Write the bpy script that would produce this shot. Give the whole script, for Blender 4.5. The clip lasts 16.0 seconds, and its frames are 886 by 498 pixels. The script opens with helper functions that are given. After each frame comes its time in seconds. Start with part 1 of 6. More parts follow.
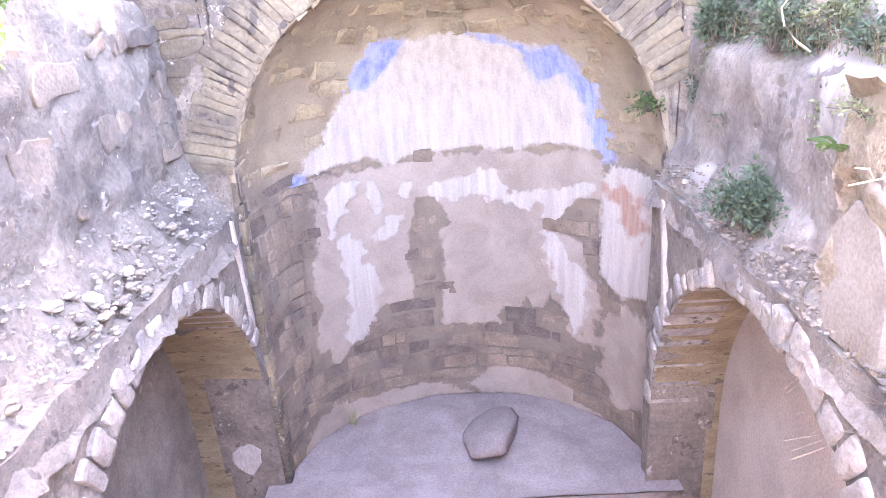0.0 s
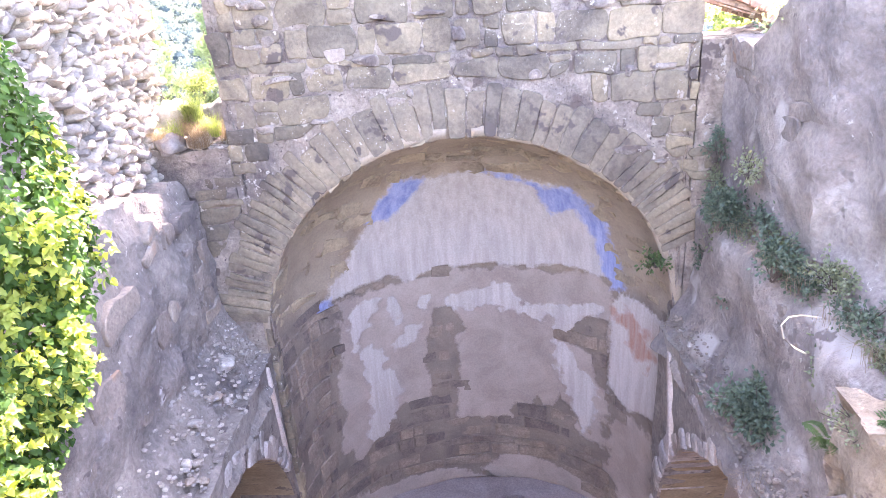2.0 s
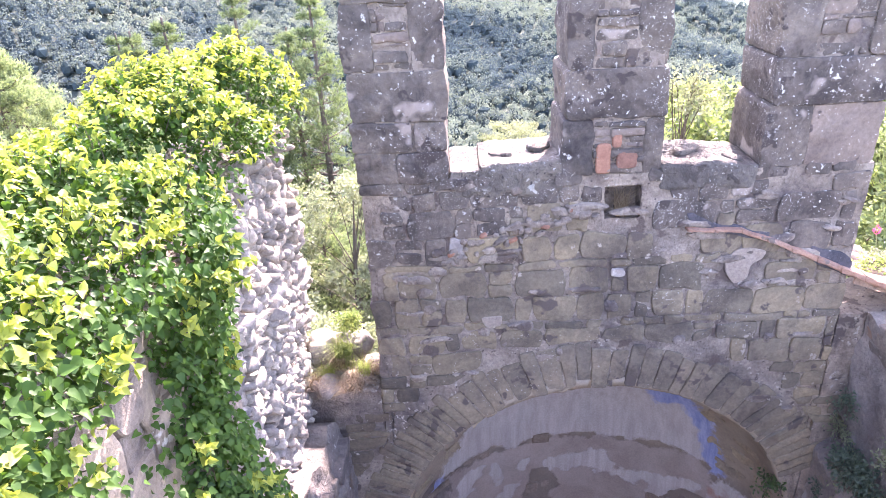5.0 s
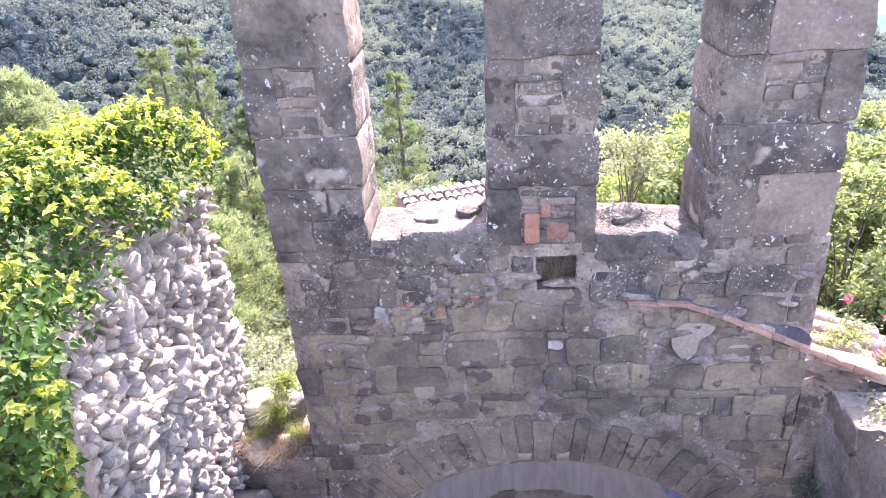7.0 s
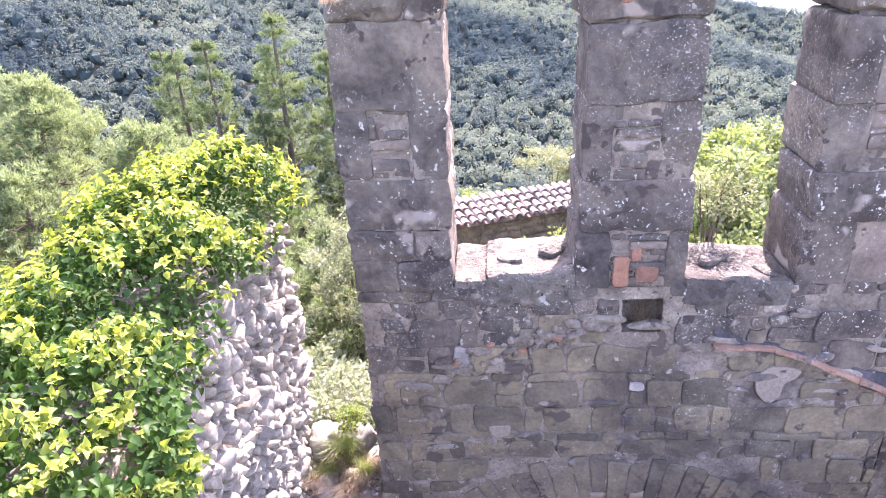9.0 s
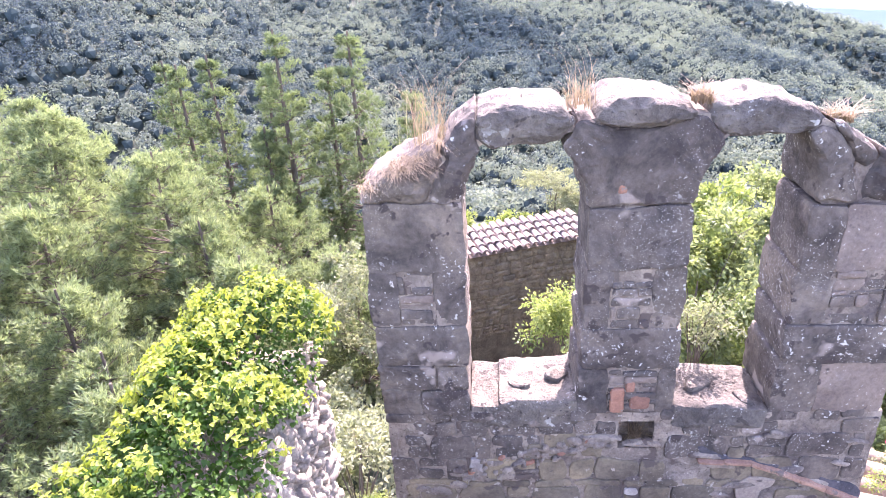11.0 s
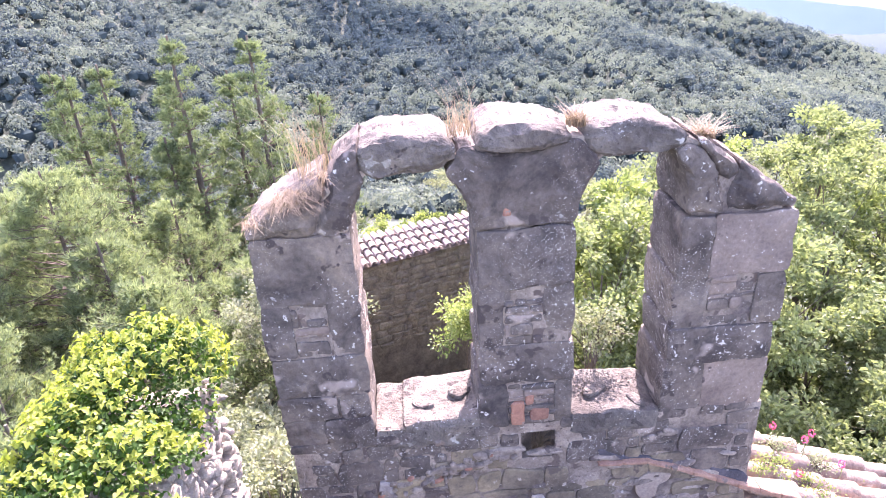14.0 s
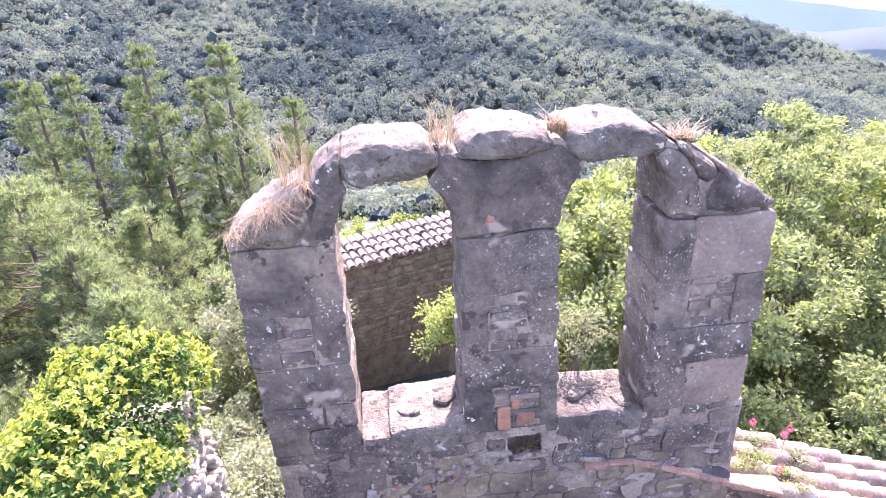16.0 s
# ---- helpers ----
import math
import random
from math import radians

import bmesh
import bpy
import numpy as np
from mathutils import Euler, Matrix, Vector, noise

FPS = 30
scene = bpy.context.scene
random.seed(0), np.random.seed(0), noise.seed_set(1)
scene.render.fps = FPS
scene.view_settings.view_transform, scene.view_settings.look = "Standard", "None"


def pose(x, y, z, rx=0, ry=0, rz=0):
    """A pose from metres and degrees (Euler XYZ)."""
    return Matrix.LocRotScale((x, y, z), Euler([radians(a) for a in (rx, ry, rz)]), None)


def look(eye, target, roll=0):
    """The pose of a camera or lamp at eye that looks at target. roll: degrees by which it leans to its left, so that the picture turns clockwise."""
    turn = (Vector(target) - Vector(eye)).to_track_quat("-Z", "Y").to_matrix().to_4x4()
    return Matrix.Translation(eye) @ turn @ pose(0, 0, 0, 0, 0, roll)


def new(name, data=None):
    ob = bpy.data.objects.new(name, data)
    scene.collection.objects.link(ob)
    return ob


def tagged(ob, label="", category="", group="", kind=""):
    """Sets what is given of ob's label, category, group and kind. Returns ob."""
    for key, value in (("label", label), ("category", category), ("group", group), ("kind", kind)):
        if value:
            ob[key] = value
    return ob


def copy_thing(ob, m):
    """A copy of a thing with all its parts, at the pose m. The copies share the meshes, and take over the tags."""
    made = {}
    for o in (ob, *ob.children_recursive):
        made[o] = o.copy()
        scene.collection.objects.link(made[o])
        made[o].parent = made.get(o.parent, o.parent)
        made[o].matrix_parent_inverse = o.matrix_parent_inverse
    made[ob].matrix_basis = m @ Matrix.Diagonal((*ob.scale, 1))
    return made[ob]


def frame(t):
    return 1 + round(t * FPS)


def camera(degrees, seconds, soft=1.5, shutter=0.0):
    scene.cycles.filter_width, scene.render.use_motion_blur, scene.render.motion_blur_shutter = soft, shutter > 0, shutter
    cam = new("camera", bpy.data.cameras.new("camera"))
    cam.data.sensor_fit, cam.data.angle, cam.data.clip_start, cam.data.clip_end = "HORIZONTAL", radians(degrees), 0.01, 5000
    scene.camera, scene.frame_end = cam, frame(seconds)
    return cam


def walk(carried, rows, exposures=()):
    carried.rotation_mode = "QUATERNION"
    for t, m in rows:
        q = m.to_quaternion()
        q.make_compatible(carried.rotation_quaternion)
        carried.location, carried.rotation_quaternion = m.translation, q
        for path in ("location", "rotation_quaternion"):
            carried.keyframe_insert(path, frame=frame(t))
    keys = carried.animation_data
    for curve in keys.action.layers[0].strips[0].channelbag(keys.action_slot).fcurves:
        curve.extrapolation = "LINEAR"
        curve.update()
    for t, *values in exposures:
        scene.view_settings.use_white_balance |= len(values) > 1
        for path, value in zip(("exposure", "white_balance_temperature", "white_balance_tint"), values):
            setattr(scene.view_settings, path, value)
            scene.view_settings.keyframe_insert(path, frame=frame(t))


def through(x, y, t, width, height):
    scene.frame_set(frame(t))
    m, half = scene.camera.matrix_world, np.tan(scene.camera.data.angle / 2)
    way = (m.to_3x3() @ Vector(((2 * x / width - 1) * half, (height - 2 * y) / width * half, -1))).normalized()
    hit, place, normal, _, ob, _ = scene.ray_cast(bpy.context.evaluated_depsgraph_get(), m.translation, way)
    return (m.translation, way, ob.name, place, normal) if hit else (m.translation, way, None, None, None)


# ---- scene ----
# ---------- camera ----------
cam = camera(66.0, 16.0, 0.8)
PATH = [
    (0, (0.165, 0.041, 4.717), (0.1, 1.905, 3.993), -4.0),
    (0.5, (0.382, 0.034, 5.117), (0.304, 1.89, 4.375), -4.1),
    (1, (0.564, 0.039, 5.486), (0.477, 1.887, 4.727), -4.3),
    (1.5, (0.483, 0.117, 5.864), (0.396, 1.957, 5.084), -4.5),
    (2, (0.058, 0.223, 6.189), (-0.003, 2.056, 5.392), -4.2),
    (2.5, (-0.337, 0.322, 6.576), (-0.375, 2.148, 5.762), -3.8),
    (3, (-0.683, 0.447, 7.032), (-0.711, 2.262, 6.191), -3.6),
    (3.5, (-0.994, 0.568, 7.462), (-1.013, 2.373, 6.602), -3.3),
    (4, (-1.292, 0.687, 7.818), (-1.299, 2.484, 6.94), -3.0),
    (4.5, (-1.212, 0.774, 8.132), (-1.231, 2.567, 7.246), -3.0),
    (7, (-0.262, 1.321, 8.593), (-0.407, 3.118, 7.725), -3.8),
    (7.5, (-0.336, 1.445, 8.59), (-0.488, 3.242, 7.726), -3.8),
    (8, (-0.527, 1.533, 8.629), (-0.681, 3.329, 7.762), -3.7),
    (10.5, (-0.862, 1.295, 9.634), (-1.013, 3.093, 8.771), -3.0),
    (11, (-0.867, 1.344, 9.998), (-1.012, 3.13, 9.109), -3.4),
    (11.5, (-0.901, 1.398, 10.082), (-1.052, 3.183, 9.191), -3.4),
    (12, (-0.922, 1.448, 10.151), (-1.075, 3.231, 9.26), -3.4),
    (12.5, (-0.89, 1.47, 10.175), (-1.041, 3.253, 9.282), -3.4),
    (13, (-0.836, 1.462, 10.187), (-0.988, 3.244, 9.292), -3.4),
    (13.5, (-0.746, 1.43, 10.18), (-0.817, 3.214, 9.281), -3.5),
    (14, (-0.662, 1.423, 10.172), (-0.578, 3.201, 9.261), -3.6),
    (14.5, (-0.589, 1.43, 10.17), (-0.447, 3.203, 9.256), -3.6),
    (15, (-0.587, 1.463, 10.173), (-0.439, 3.236, 9.259), -3.7),
    (15.5, (-0.645, 1.484, 10.187), (-0.494, 3.257, 9.273), -3.7),
    (16, (-0.708, 1.452, 10.216), (-0.554, 3.224, 9.301), -3.7),
]
EXPOSURES = [(0.0, 5.6, 7600, 31.0), (1.0, 5.08, 7550, 30.0), (1.5, 4.92, 7350, 31.0), (2.5, 4.52, 7050, 32.5), (3.5, 4.0, 6900, 33.5), (4.5, 3.63, 6850, 34.5), (7.0, 3.23, 6850, 35.0), (10.5, 3.15, 6800, 37.0), (16.0, 3.03, 6750, 39.0)]
walk(cam, [(t, look(eye, target, roll)) for t, eye, target, roll in PATH], EXPOSURES)

# ---------- light ----------
SUN_AZ, SUN_EL = 17.0, 45.0          # degrees from +y towards +x, and above the horizon
wd = bpy.data.worlds.new("sky")
scene.world = wd
wd.use_nodes = True
nt = wd.node_tree
sky = nt.nodes.new("ShaderNodeTexSky")
sky.sky_type, sky.sun_disc = "NISHITA", False
sky.sun_elevation, sky.sun_rotation = radians(SUN_EL), radians(SUN_AZ)
sky.dust_density, sky.air_density = 1.4, 1.0
nt.links.new(sky.outputs[0], nt.nodes["Background"].inputs[0])
nt.nodes["Background"].inputs[1].default_value = 0.15
sun_data = bpy.data.lights.new("sun", "SUN")
sun_data.energy, sun_data.angle, sun_data.color = 3.0, radians(0.53), (1.0, 0.975, 0.96)
sun = new("sun", sun_data)
sd = Vector((math.sin(radians(SUN_AZ)) * math.cos(radians(SUN_EL)), math.cos(radians(SUN_AZ)) * math.cos(radians(SUN_EL)), math.sin(radians(SUN_EL))))
sun.matrix_world = look(sd * 60, (0, 0, 0))

# ---------- materials ----------
def mix(nodes, links, fac, a, b, kind="MIX"):
    m = nodes.new("ShaderNodeMix")
    m.data_type, m.blend_type = "RGBA", kind
    for sock, val in ((m.inputs[0], fac), (m.inputs[6], a), (m.inputs[7], b)):
        if isinstance(val, bpy.types.NodeSocket):
            links.new(val, sock)
        else:
            sock.default_value = val if not isinstance(val, tuple) else (*val[:3], 1)
    return m.outputs[2]

def noise_tex(nodes, links, co, scale, detail=5.0, rough=0.6, dist=0.0):
    n = nodes.new("ShaderNodeTexNoise")
    n.inputs["Scale"].default_value, n.inputs["Detail"].default_value = scale, detail
    n.inputs["Roughness"].default_value, n.inputs["Distortion"].default_value = rough, dist
    links.new(co, n.inputs["Vector"])
    return n.outputs[0]

def ramp(nodes, links, src, stops):
    r = nodes.new("ShaderNodeValToRGB")
    while len(r.color_ramp.elements) < len(stops):
        r.color_ramp.elements.new(0.5)
    for e, (p, c) in zip(r.color_ramp.elements, stops):
        e.position = p
        e.color = (*c, 1) if isinstance(c, tuple) else (c, c, c, 1)
    links.new(src, r.inputs[0])
    return r.outputs[0]

def mat(name, dark, light, scale=4.0, fine=45.0, bump=0.35, depth=0.012, rough=0.9, vary=0.25, spots=(), stretch=(1, 1, 1), island=False, stain=()):
    """Weathered surface: two tones at a coarse scale, grain at a fine one, a tone of its own for each piece, spots (colour, scale, threshold, scale of
    their colonies), and stains (scale, darkest, palest) that run on from piece to piece."""
    m = bpy.data.materials.new(name)
    m.use_nodes = True
    n, l = m.node_tree.nodes, m.node_tree.links
    bsdf = n["Principled BSDF"]
    tc = n.new("ShaderNodeTexCoord")
    mp = n.new("ShaderNodeMapping")
    mp.inputs["Scale"].default_value = stretch
    l.new(tc.outputs["Object"], mp.inputs[0])
    co = mp.outputs[0]
    big = noise_tex(n, l, co, scale, 6, 0.65, 0.4)
    grain = noise_tex(n, l, co, fine, 4, 0.7)
    col = mix(n, l, ramp(n, l, big, ((0.32, 0.0), (0.68, 1.0))), dark, light)
    g = ramp(n, l, grain, ((0.25, 0.62), (0.75, 1.3)))
    col = mix(n, l, 0.75, col, g, "MULTIPLY")
    if vary:
        if island:
            rnd = n.new("ShaderNodeNewGeometry").outputs["Random Per Island"]
        else:
            rnd = n.new("ShaderNodeObjectInfo").outputs["Random"]
        tone = ramp(n, l, rnd, ((0.0, (1 - vary, 1 - vary, 1 - vary * 0.9)), (0.35, (1, 0.97, 0.95)), (0.7, (1 + vary * 0.6, 1 + vary * 0.45, 1 + vary * 0.2)), (1.0, (1 - vary * 0.3, 1 - vary * 0.35, 1 - vary * 0.3))))
        col = mix(n, l, 1.0, col, tone, "MULTIPLY")
    if stain:
        st = noise_tex(n, l, co, stain[0], 7, 0.68, 0.6)
        col = mix(n, l, 1.0, col, ramp(n, l, st, ((0.36, stain[1]), (0.50, (1, 1, 1)), (0.66, stain[2]))), "MULTIPLY")
    for c, sc, th, *colony in spots:
        s = ramp(n, l, noise_tex(n, l, co, sc, 3, 0.6, 0.2), ((th, 0.0), (th + 0.04, 1.0)))
        if colony:
            s = mix(n, l, 1.0, s, ramp(n, l, noise_tex(n, l, co, colony[0], 4, 0.6, 0.3), ((0.50, 0.0), (0.60, 1.0))), "MULTIPLY")
        col = mix(n, l, s, col, c)
    l.new(col, bsdf.inputs["Base Color"])
    bsdf.inputs["Roughness"].default_value = rough
    bsdf.inputs["Specular IOR Level"].default_value = 0.25
    b = n.new("ShaderNodeBump")
    b.inputs["Strength"].default_value, b.inputs["Distance"].default_value = bump, depth
    add = n.new("ShaderNodeMath")
    add.operation = "ADD"
    l.new(grain, add.inputs[0])
    l.new(big, add.inputs[1])
    l.new(add.outputs[0], b.inputs["Height"])
    l.new(b.outputs[0], bsdf.inputs["Normal"])
    return m

def leaf_mat(name, dark, light, through=0.45, rough=0.45, scale=1.2, blue=0.75, own=0.55, gloss=0.3):
    m = bpy.data.materials.new(name)
    m.use_nodes = True
    n, l = m.node_tree.nodes, m.node_tree.links
    bsdf, out = n["Principled BSDF"], n["Material Output"]
    rnd = n.new("ShaderNodeNewGeometry").outputs["Random Per Island"]
    tc = n.new("ShaderNodeTexCoord")
    big = noise_tex(n, l, tc.outputs["Object"], scale, 3)
    add = n.new("ShaderNodeMath")
    add.operation = "MULTIPLY_ADD"
    l.new(rnd, add.inputs[0])
    add.inputs[1].default_value = own
    l.new(big, add.inputs[2])
    col = ramp(n, l, add.outputs[0], ((0.55 - own * 0.45, dark), (0.55 + own * 0.72, light)))
    l.new(col, bsdf.inputs["Base Color"])
    bsdf.inputs["Roughness"].default_value = rough
    bsdf.inputs["Specular IOR Level"].default_value = gloss
    if through:
        tr = n.new("ShaderNodeBsdfTranslucent")
        l.new(mix(n, l, 1.0, col, (1.12, 1.15, blue), "MULTIPLY"), tr.inputs[0])
        ms = n.new("ShaderNodeMixShader")
        ms.inputs[0].default_value = through
        l.new(bsdf.outputs[0], ms.inputs[1])
        l.new(tr.outputs[0], ms.inputs[2])
        l.new(ms.outputs[0], out.inputs[0])
    return m

M_STONE = mat("weathered sandstone", (0.14, 0.118, 0.09), (0.265, 0.222, 0.16), 2.6, 34, 0.7, 0.012, vary=0.38, spots=(((0.36, 0.31, 0.26), 9, 0.66), ((0.10, 0.08, 0.07), 5, 0.62), ((0.42, 0.39, 0.35), 48, 0.64, 2.2)), stain=(1.0, (0.5, 0.5, 0.56), (1.16, 1.13, 1.08)))
M_ARCH = mat("worn arch stone", (0.135, 0.112, 0.088), (0.245, 0.203, 0.15), 3.0, 34, 0.7, 0.012, vary=0.2, spots=(((0.10, 0.08, 0.07), 5, 0.62), ((0.40, 0.36, 0.32), 40, 0.64, 2.2)), stain=(1.0, (0.5, 0.5, 0.56), (1.16, 1.13, 1.08)))
M_ASHLAR = mat("dark lichened ashlar", (0.074, 0.063, 0.057), (0.182, 0.153, 0.131), 3.2, 26, 0.9, 0.014, vary=0.16, spots=(((0.30, 0.245, 0.21), 2.4, 0.63), ((0.065, 0.051, 0.047), 6, 0.61), ((0.50, 0.47, 0.43), 16, 0.63, 2.0), ((0.52, 0.49, 0.45), 42, 0.615, 2.6), ((0.54, 0.51, 0.47), 90, 0.62, 1.4)), stain=(1.9, (0.5, 0.495, 0.53), (1.3, 1.25, 1.18)))
M_PALEASHLAR = mat("pale worn ashlar", (0.145, 0.113, 0.097), (0.27, 0.215, 0.18), 2.4, 34, 0.7, 0.012, vary=0.1, spots=(((0.085, 0.066, 0.06), 5, 0.62), ((0.50, 0.47, 0.43), 34, 0.66)))
M_CAP = mat("bleached cap stone", (0.085, 0.074, 0.066), (0.22, 0.192, 0.165), 5.0, 30, 1.0, 0.03, vary=0.15, spots=(((0.44, 0.42, 0.38), 10, 0.60, 2.0), ((0.075, 0.063, 0.058), 7, 0.60), ((0.50, 0.48, 0.45), 45, 0.63, 3.0), ((0.06, 0.05, 0.047), 22, 0.66)))
M_MORTAR = mat("lime mortar", (0.155, 0.122, 0.104), (0.36, 0.30, 0.245), 6.0, 40, 1.0, 0.02, vary=0.0, spots=(((0.12, 0.093, 0.08), 5, 0.58), ((0.45, 0.40, 0.35), 20, 0.62, 3.0), ((0.085, 0.067, 0.06), 30, 0.65)), stain=(1.0, (0.5, 0.5, 0.56), (1.16, 1.13, 1.08)))
M_RUBBLE = mat("pale rubble stone", (0.24, 0.212, 0.185), (0.46, 0.415, 0.365), 9.0, 50, 0.7, 0.014, vary=0.35)
M_RUBBLEHEAP = mat("pale rubble heap", (0.21, 0.185, 0.16), (0.44, 0.395, 0.345), 9.0, 50, 0.7, 0.014, vary=0.35, island=True)
M_VOUSS = mat("pale arch stone", (0.26, 0.225, 0.205), (0.48, 0.43, 0.385), 5.0, 40, 0.8, 0.016, vary=0.22, spots=(((0.16, 0.135, 0.125), 6, 0.62),))
M_EARTH = mat("earth core", (0.16, 0.13, 0.10), (0.30, 0.25, 0.20), 6.0, 60, 0.7, 0.03, vary=0.0)
M_SIDE = mat("bare side wall", (0.17, 0.143, 0.124), (0.305, 0.258, 0.217), 3.5, 28, 0.9, 0.03, vary=0.0, spots=(((0.50, 0.46, 0.43), 4.0, 0.64, 1.2), ((0.15, 0.122, 0.11), 7, 0.62), ((0.48, 0.43, 0.38), 22, 0.64, 2.5)), stain=(0.8, (0.68, 0.69, 0.74), (1.15, 1.13, 1.1)))
M_CREAM = mat("side wall with cream plaster", (0.22, 0.18, 0.155), (0.35, 0.295, 0.25), 3.5, 28, 0.8, 0.03, vary=0.0, spots=(((0.42, 0.37, 0.325), 1.3, 0.60), ((0.18, 0.148, 0.13), 5, 0.64), ((0.46, 0.41, 0.36), 22, 0.65, 2.5)), stain=(0.9, (0.66, 0.66, 0.70), (1.12, 1.1, 1.08)))
M_TAN = mat("tan wall plaster", (0.25, 0.20, 0.165), (0.35, 0.29, 0.24), 4, 50, 0.5, 0.01, vary=0.0)
M_STUB = mat("ochre vault plaster", (0.24, 0.185, 0.13), (0.40, 0.315, 0.225), 2.2, 30, 0.9, 0.03, vary=0.0, spots=(((0.44, 0.36, 0.30), 3, 0.60), ((0.18, 0.14, 0.11), 6, 0.63), ((0.36, 0.22, 0.15), 2, 0.66)))
M_OCHRE = mat("ochre stone lining", (0.27, 0.20, 0.125), (0.46, 0.355, 0.23), 3.0, 40, 0.9, 0.03, vary=0.0, stretch=(1, 0.6, 3), spots=(((0.20, 0.155, 0.12), 6, 0.62),))
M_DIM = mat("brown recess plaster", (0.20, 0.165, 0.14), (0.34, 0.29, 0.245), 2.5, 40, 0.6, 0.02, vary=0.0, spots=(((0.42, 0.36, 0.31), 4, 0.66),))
M_RENDER = mat("pinkish lime render", (0.40, 0.335, 0.29), (0.54, 0.46, 0.40), 2.2, 50, 0.3, 0.008, vary=0.0)
M_WHITE = mat("white plaster", (0.38, 0.335, 0.305), (0.55, 0.50, 0.465), 3.0, 50, 0.4, 0.008, vary=0.0, stretch=(1, 1, 0.35), spots=(((0.40, 0.29, 0.235), 2.5, 0.63),))
M_BRICK = mat("red brick", (0.24, 0.12, 0.085), (0.38, 0.20, 0.14), 12.0, 70, 0.6, 0.008, vary=0.35, spots=(((0.22, 0.18, 0.155), 14, 0.58),))
M_TILE = mat("clay roof tile", (0.20, 0.142, 0.115), (0.34, 0.265, 0.215), 9.0, 50, 0.6, 0.012, vary=0.35, spots=(((0.38, 0.34, 0.29), 9, 0.60), ((0.18, 0.14, 0.115), 14, 0.61), ((0.30, 0.27, 0.12), 18, 0.66)))
M_OLDTILE = mat("old grey clay tile", (0.22, 0.175, 0.155), (0.43, 0.36, 0.32), 5.0, 40, 0.4, 0.01, vary=0.35)
M_FLOOR = mat("dusty grey floor", (0.22, 0.172, 0.16), (0.34, 0.275, 0.255), 2.0, 50, 0.4, 0.01, vary=0.0)
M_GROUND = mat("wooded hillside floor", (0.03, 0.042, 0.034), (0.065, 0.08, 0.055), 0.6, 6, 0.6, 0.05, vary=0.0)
M_FLASH = mat("red clay flashing", (0.25, 0.14, 0.10), (0.38, 0.24, 0.18), 9.0, 60, 0.6, 0.01, vary=0.2, spots=(((0.17, 0.13, 0.11), 9, 0.60),))
M_HOUSE = mat("brown rubble house wall", (0.13, 0.10, 0.07), (0.29, 0.23, 0.16), 4.5, 20, 0.9, 0.04, vary=0.15)
M_BARK = mat("grey bark", (0.07, 0.055, 0.045), (0.17, 0.14, 0.11), 8, 60, 0.7, 0.015, vary=0.0, stretch=(1, 1, 0.25))
M_DRY = leaf_mat("dry grass", (0.15, 0.105, 0.075), (0.33, 0.25, 0.175), 0.3, 0.7, 2.0, 0.9)
M_TWIG = mat("bleached twig", (0.30, 0.25, 0.19), (0.50, 0.44, 0.35), 10, 60, 0.3, 0.004, vary=0.0)
M_IVY = leaf_mat("ivy leaf", (0.016, 0.048, 0.014), (0.068, 0.138, 0.027), 0.4, 0.5, 3.2, 0.5, 0.6, 0.2)
M_IVYTIP = leaf_mat("young ivy leaf", (0.10, 0.17, 0.03), (0.37, 0.41, 0.09), 0.5, 0.5, 3.2, 0.5, 0.6, 0.2)
M_BROAD = leaf_mat("broadleaf foliage", (0.04, 0.066, 0.032), (0.265, 0.31, 0.145), 0.5, 0.45, 0.9, 0.8)
M_LIME = leaf_mat("bright lime foliage", (0.07, 0.12, 0.04), (0.31, 0.36, 0.13), 0.5, 0.45, 0.9, 0.75)
M_OLIVE = leaf_mat("grey green foliage", (0.11, 0.125, 0.08), (0.29, 0.31, 0.20), 0.4, 0.6, 0.5)
M_PINE = leaf_mat("pine needles", (0.06, 0.095, 0.055), (0.265, 0.32, 0.18), 0.5, 0.6, 0.6)
M_TALLPINE = leaf_mat("dark pine needles", (0.04, 0.07, 0.04), (0.18, 0.23, 0.12), 0.45, 0.6, 0.35)
M_TAR = mat("weathered roofing tar", (0.05, 0.048, 0.058), (0.12, 0.11, 0.12), 9, 60, 0.8, 0.012, vary=0.0, spots=(((0.3, 0.27, 0.25), 16, 0.64),))
M_FERN = leaf_mat("fern green", (0.035, 0.075, 0.03), (0.12, 0.18, 0.075), 0.4, 0.5, 3.0)
M_SHRUB = leaf_mat("dark shrub leaf", (0.045, 0.072, 0.055), (0.14, 0.185, 0.125), 0.3, 0.5, 3.0)
M_APSESTONE = mat("dark apse stone", (0.145, 0.116, 0.098), (0.275, 0.222, 0.178), 4.0, 40, 0.7, 0.014, vary=0.3)
# Blue haze of distance is mixed into this far canopy's leaf colour.
M_FOREST = leaf_mat("haze-tinted holm oak canopy", (0.052, 0.076, 0.095), (0.195, 0.226, 0.18), 0.42, 0.9, 0.022, 0.95, 0.2, 0.05)
# Dark colour for the crown cores, painting the shade between the leaves.
M_SHADEWOOD = leaf_mat("painted shade inside the holm oaks", (0.038, 0.055, 0.058), (0.06, 0.08, 0.075), 0.0, 1.0, 0.16, 0.9, 0.3, 0.0)
# Both ridge colours carry the haze of distance.
M_HAZE = leaf_mat("far ridge with painted haze", (0.32, 0.36, 0.33), (0.42, 0.46, 0.40), 0.0, 1.0, 0.004, 0.75, 0.55, 0.0)
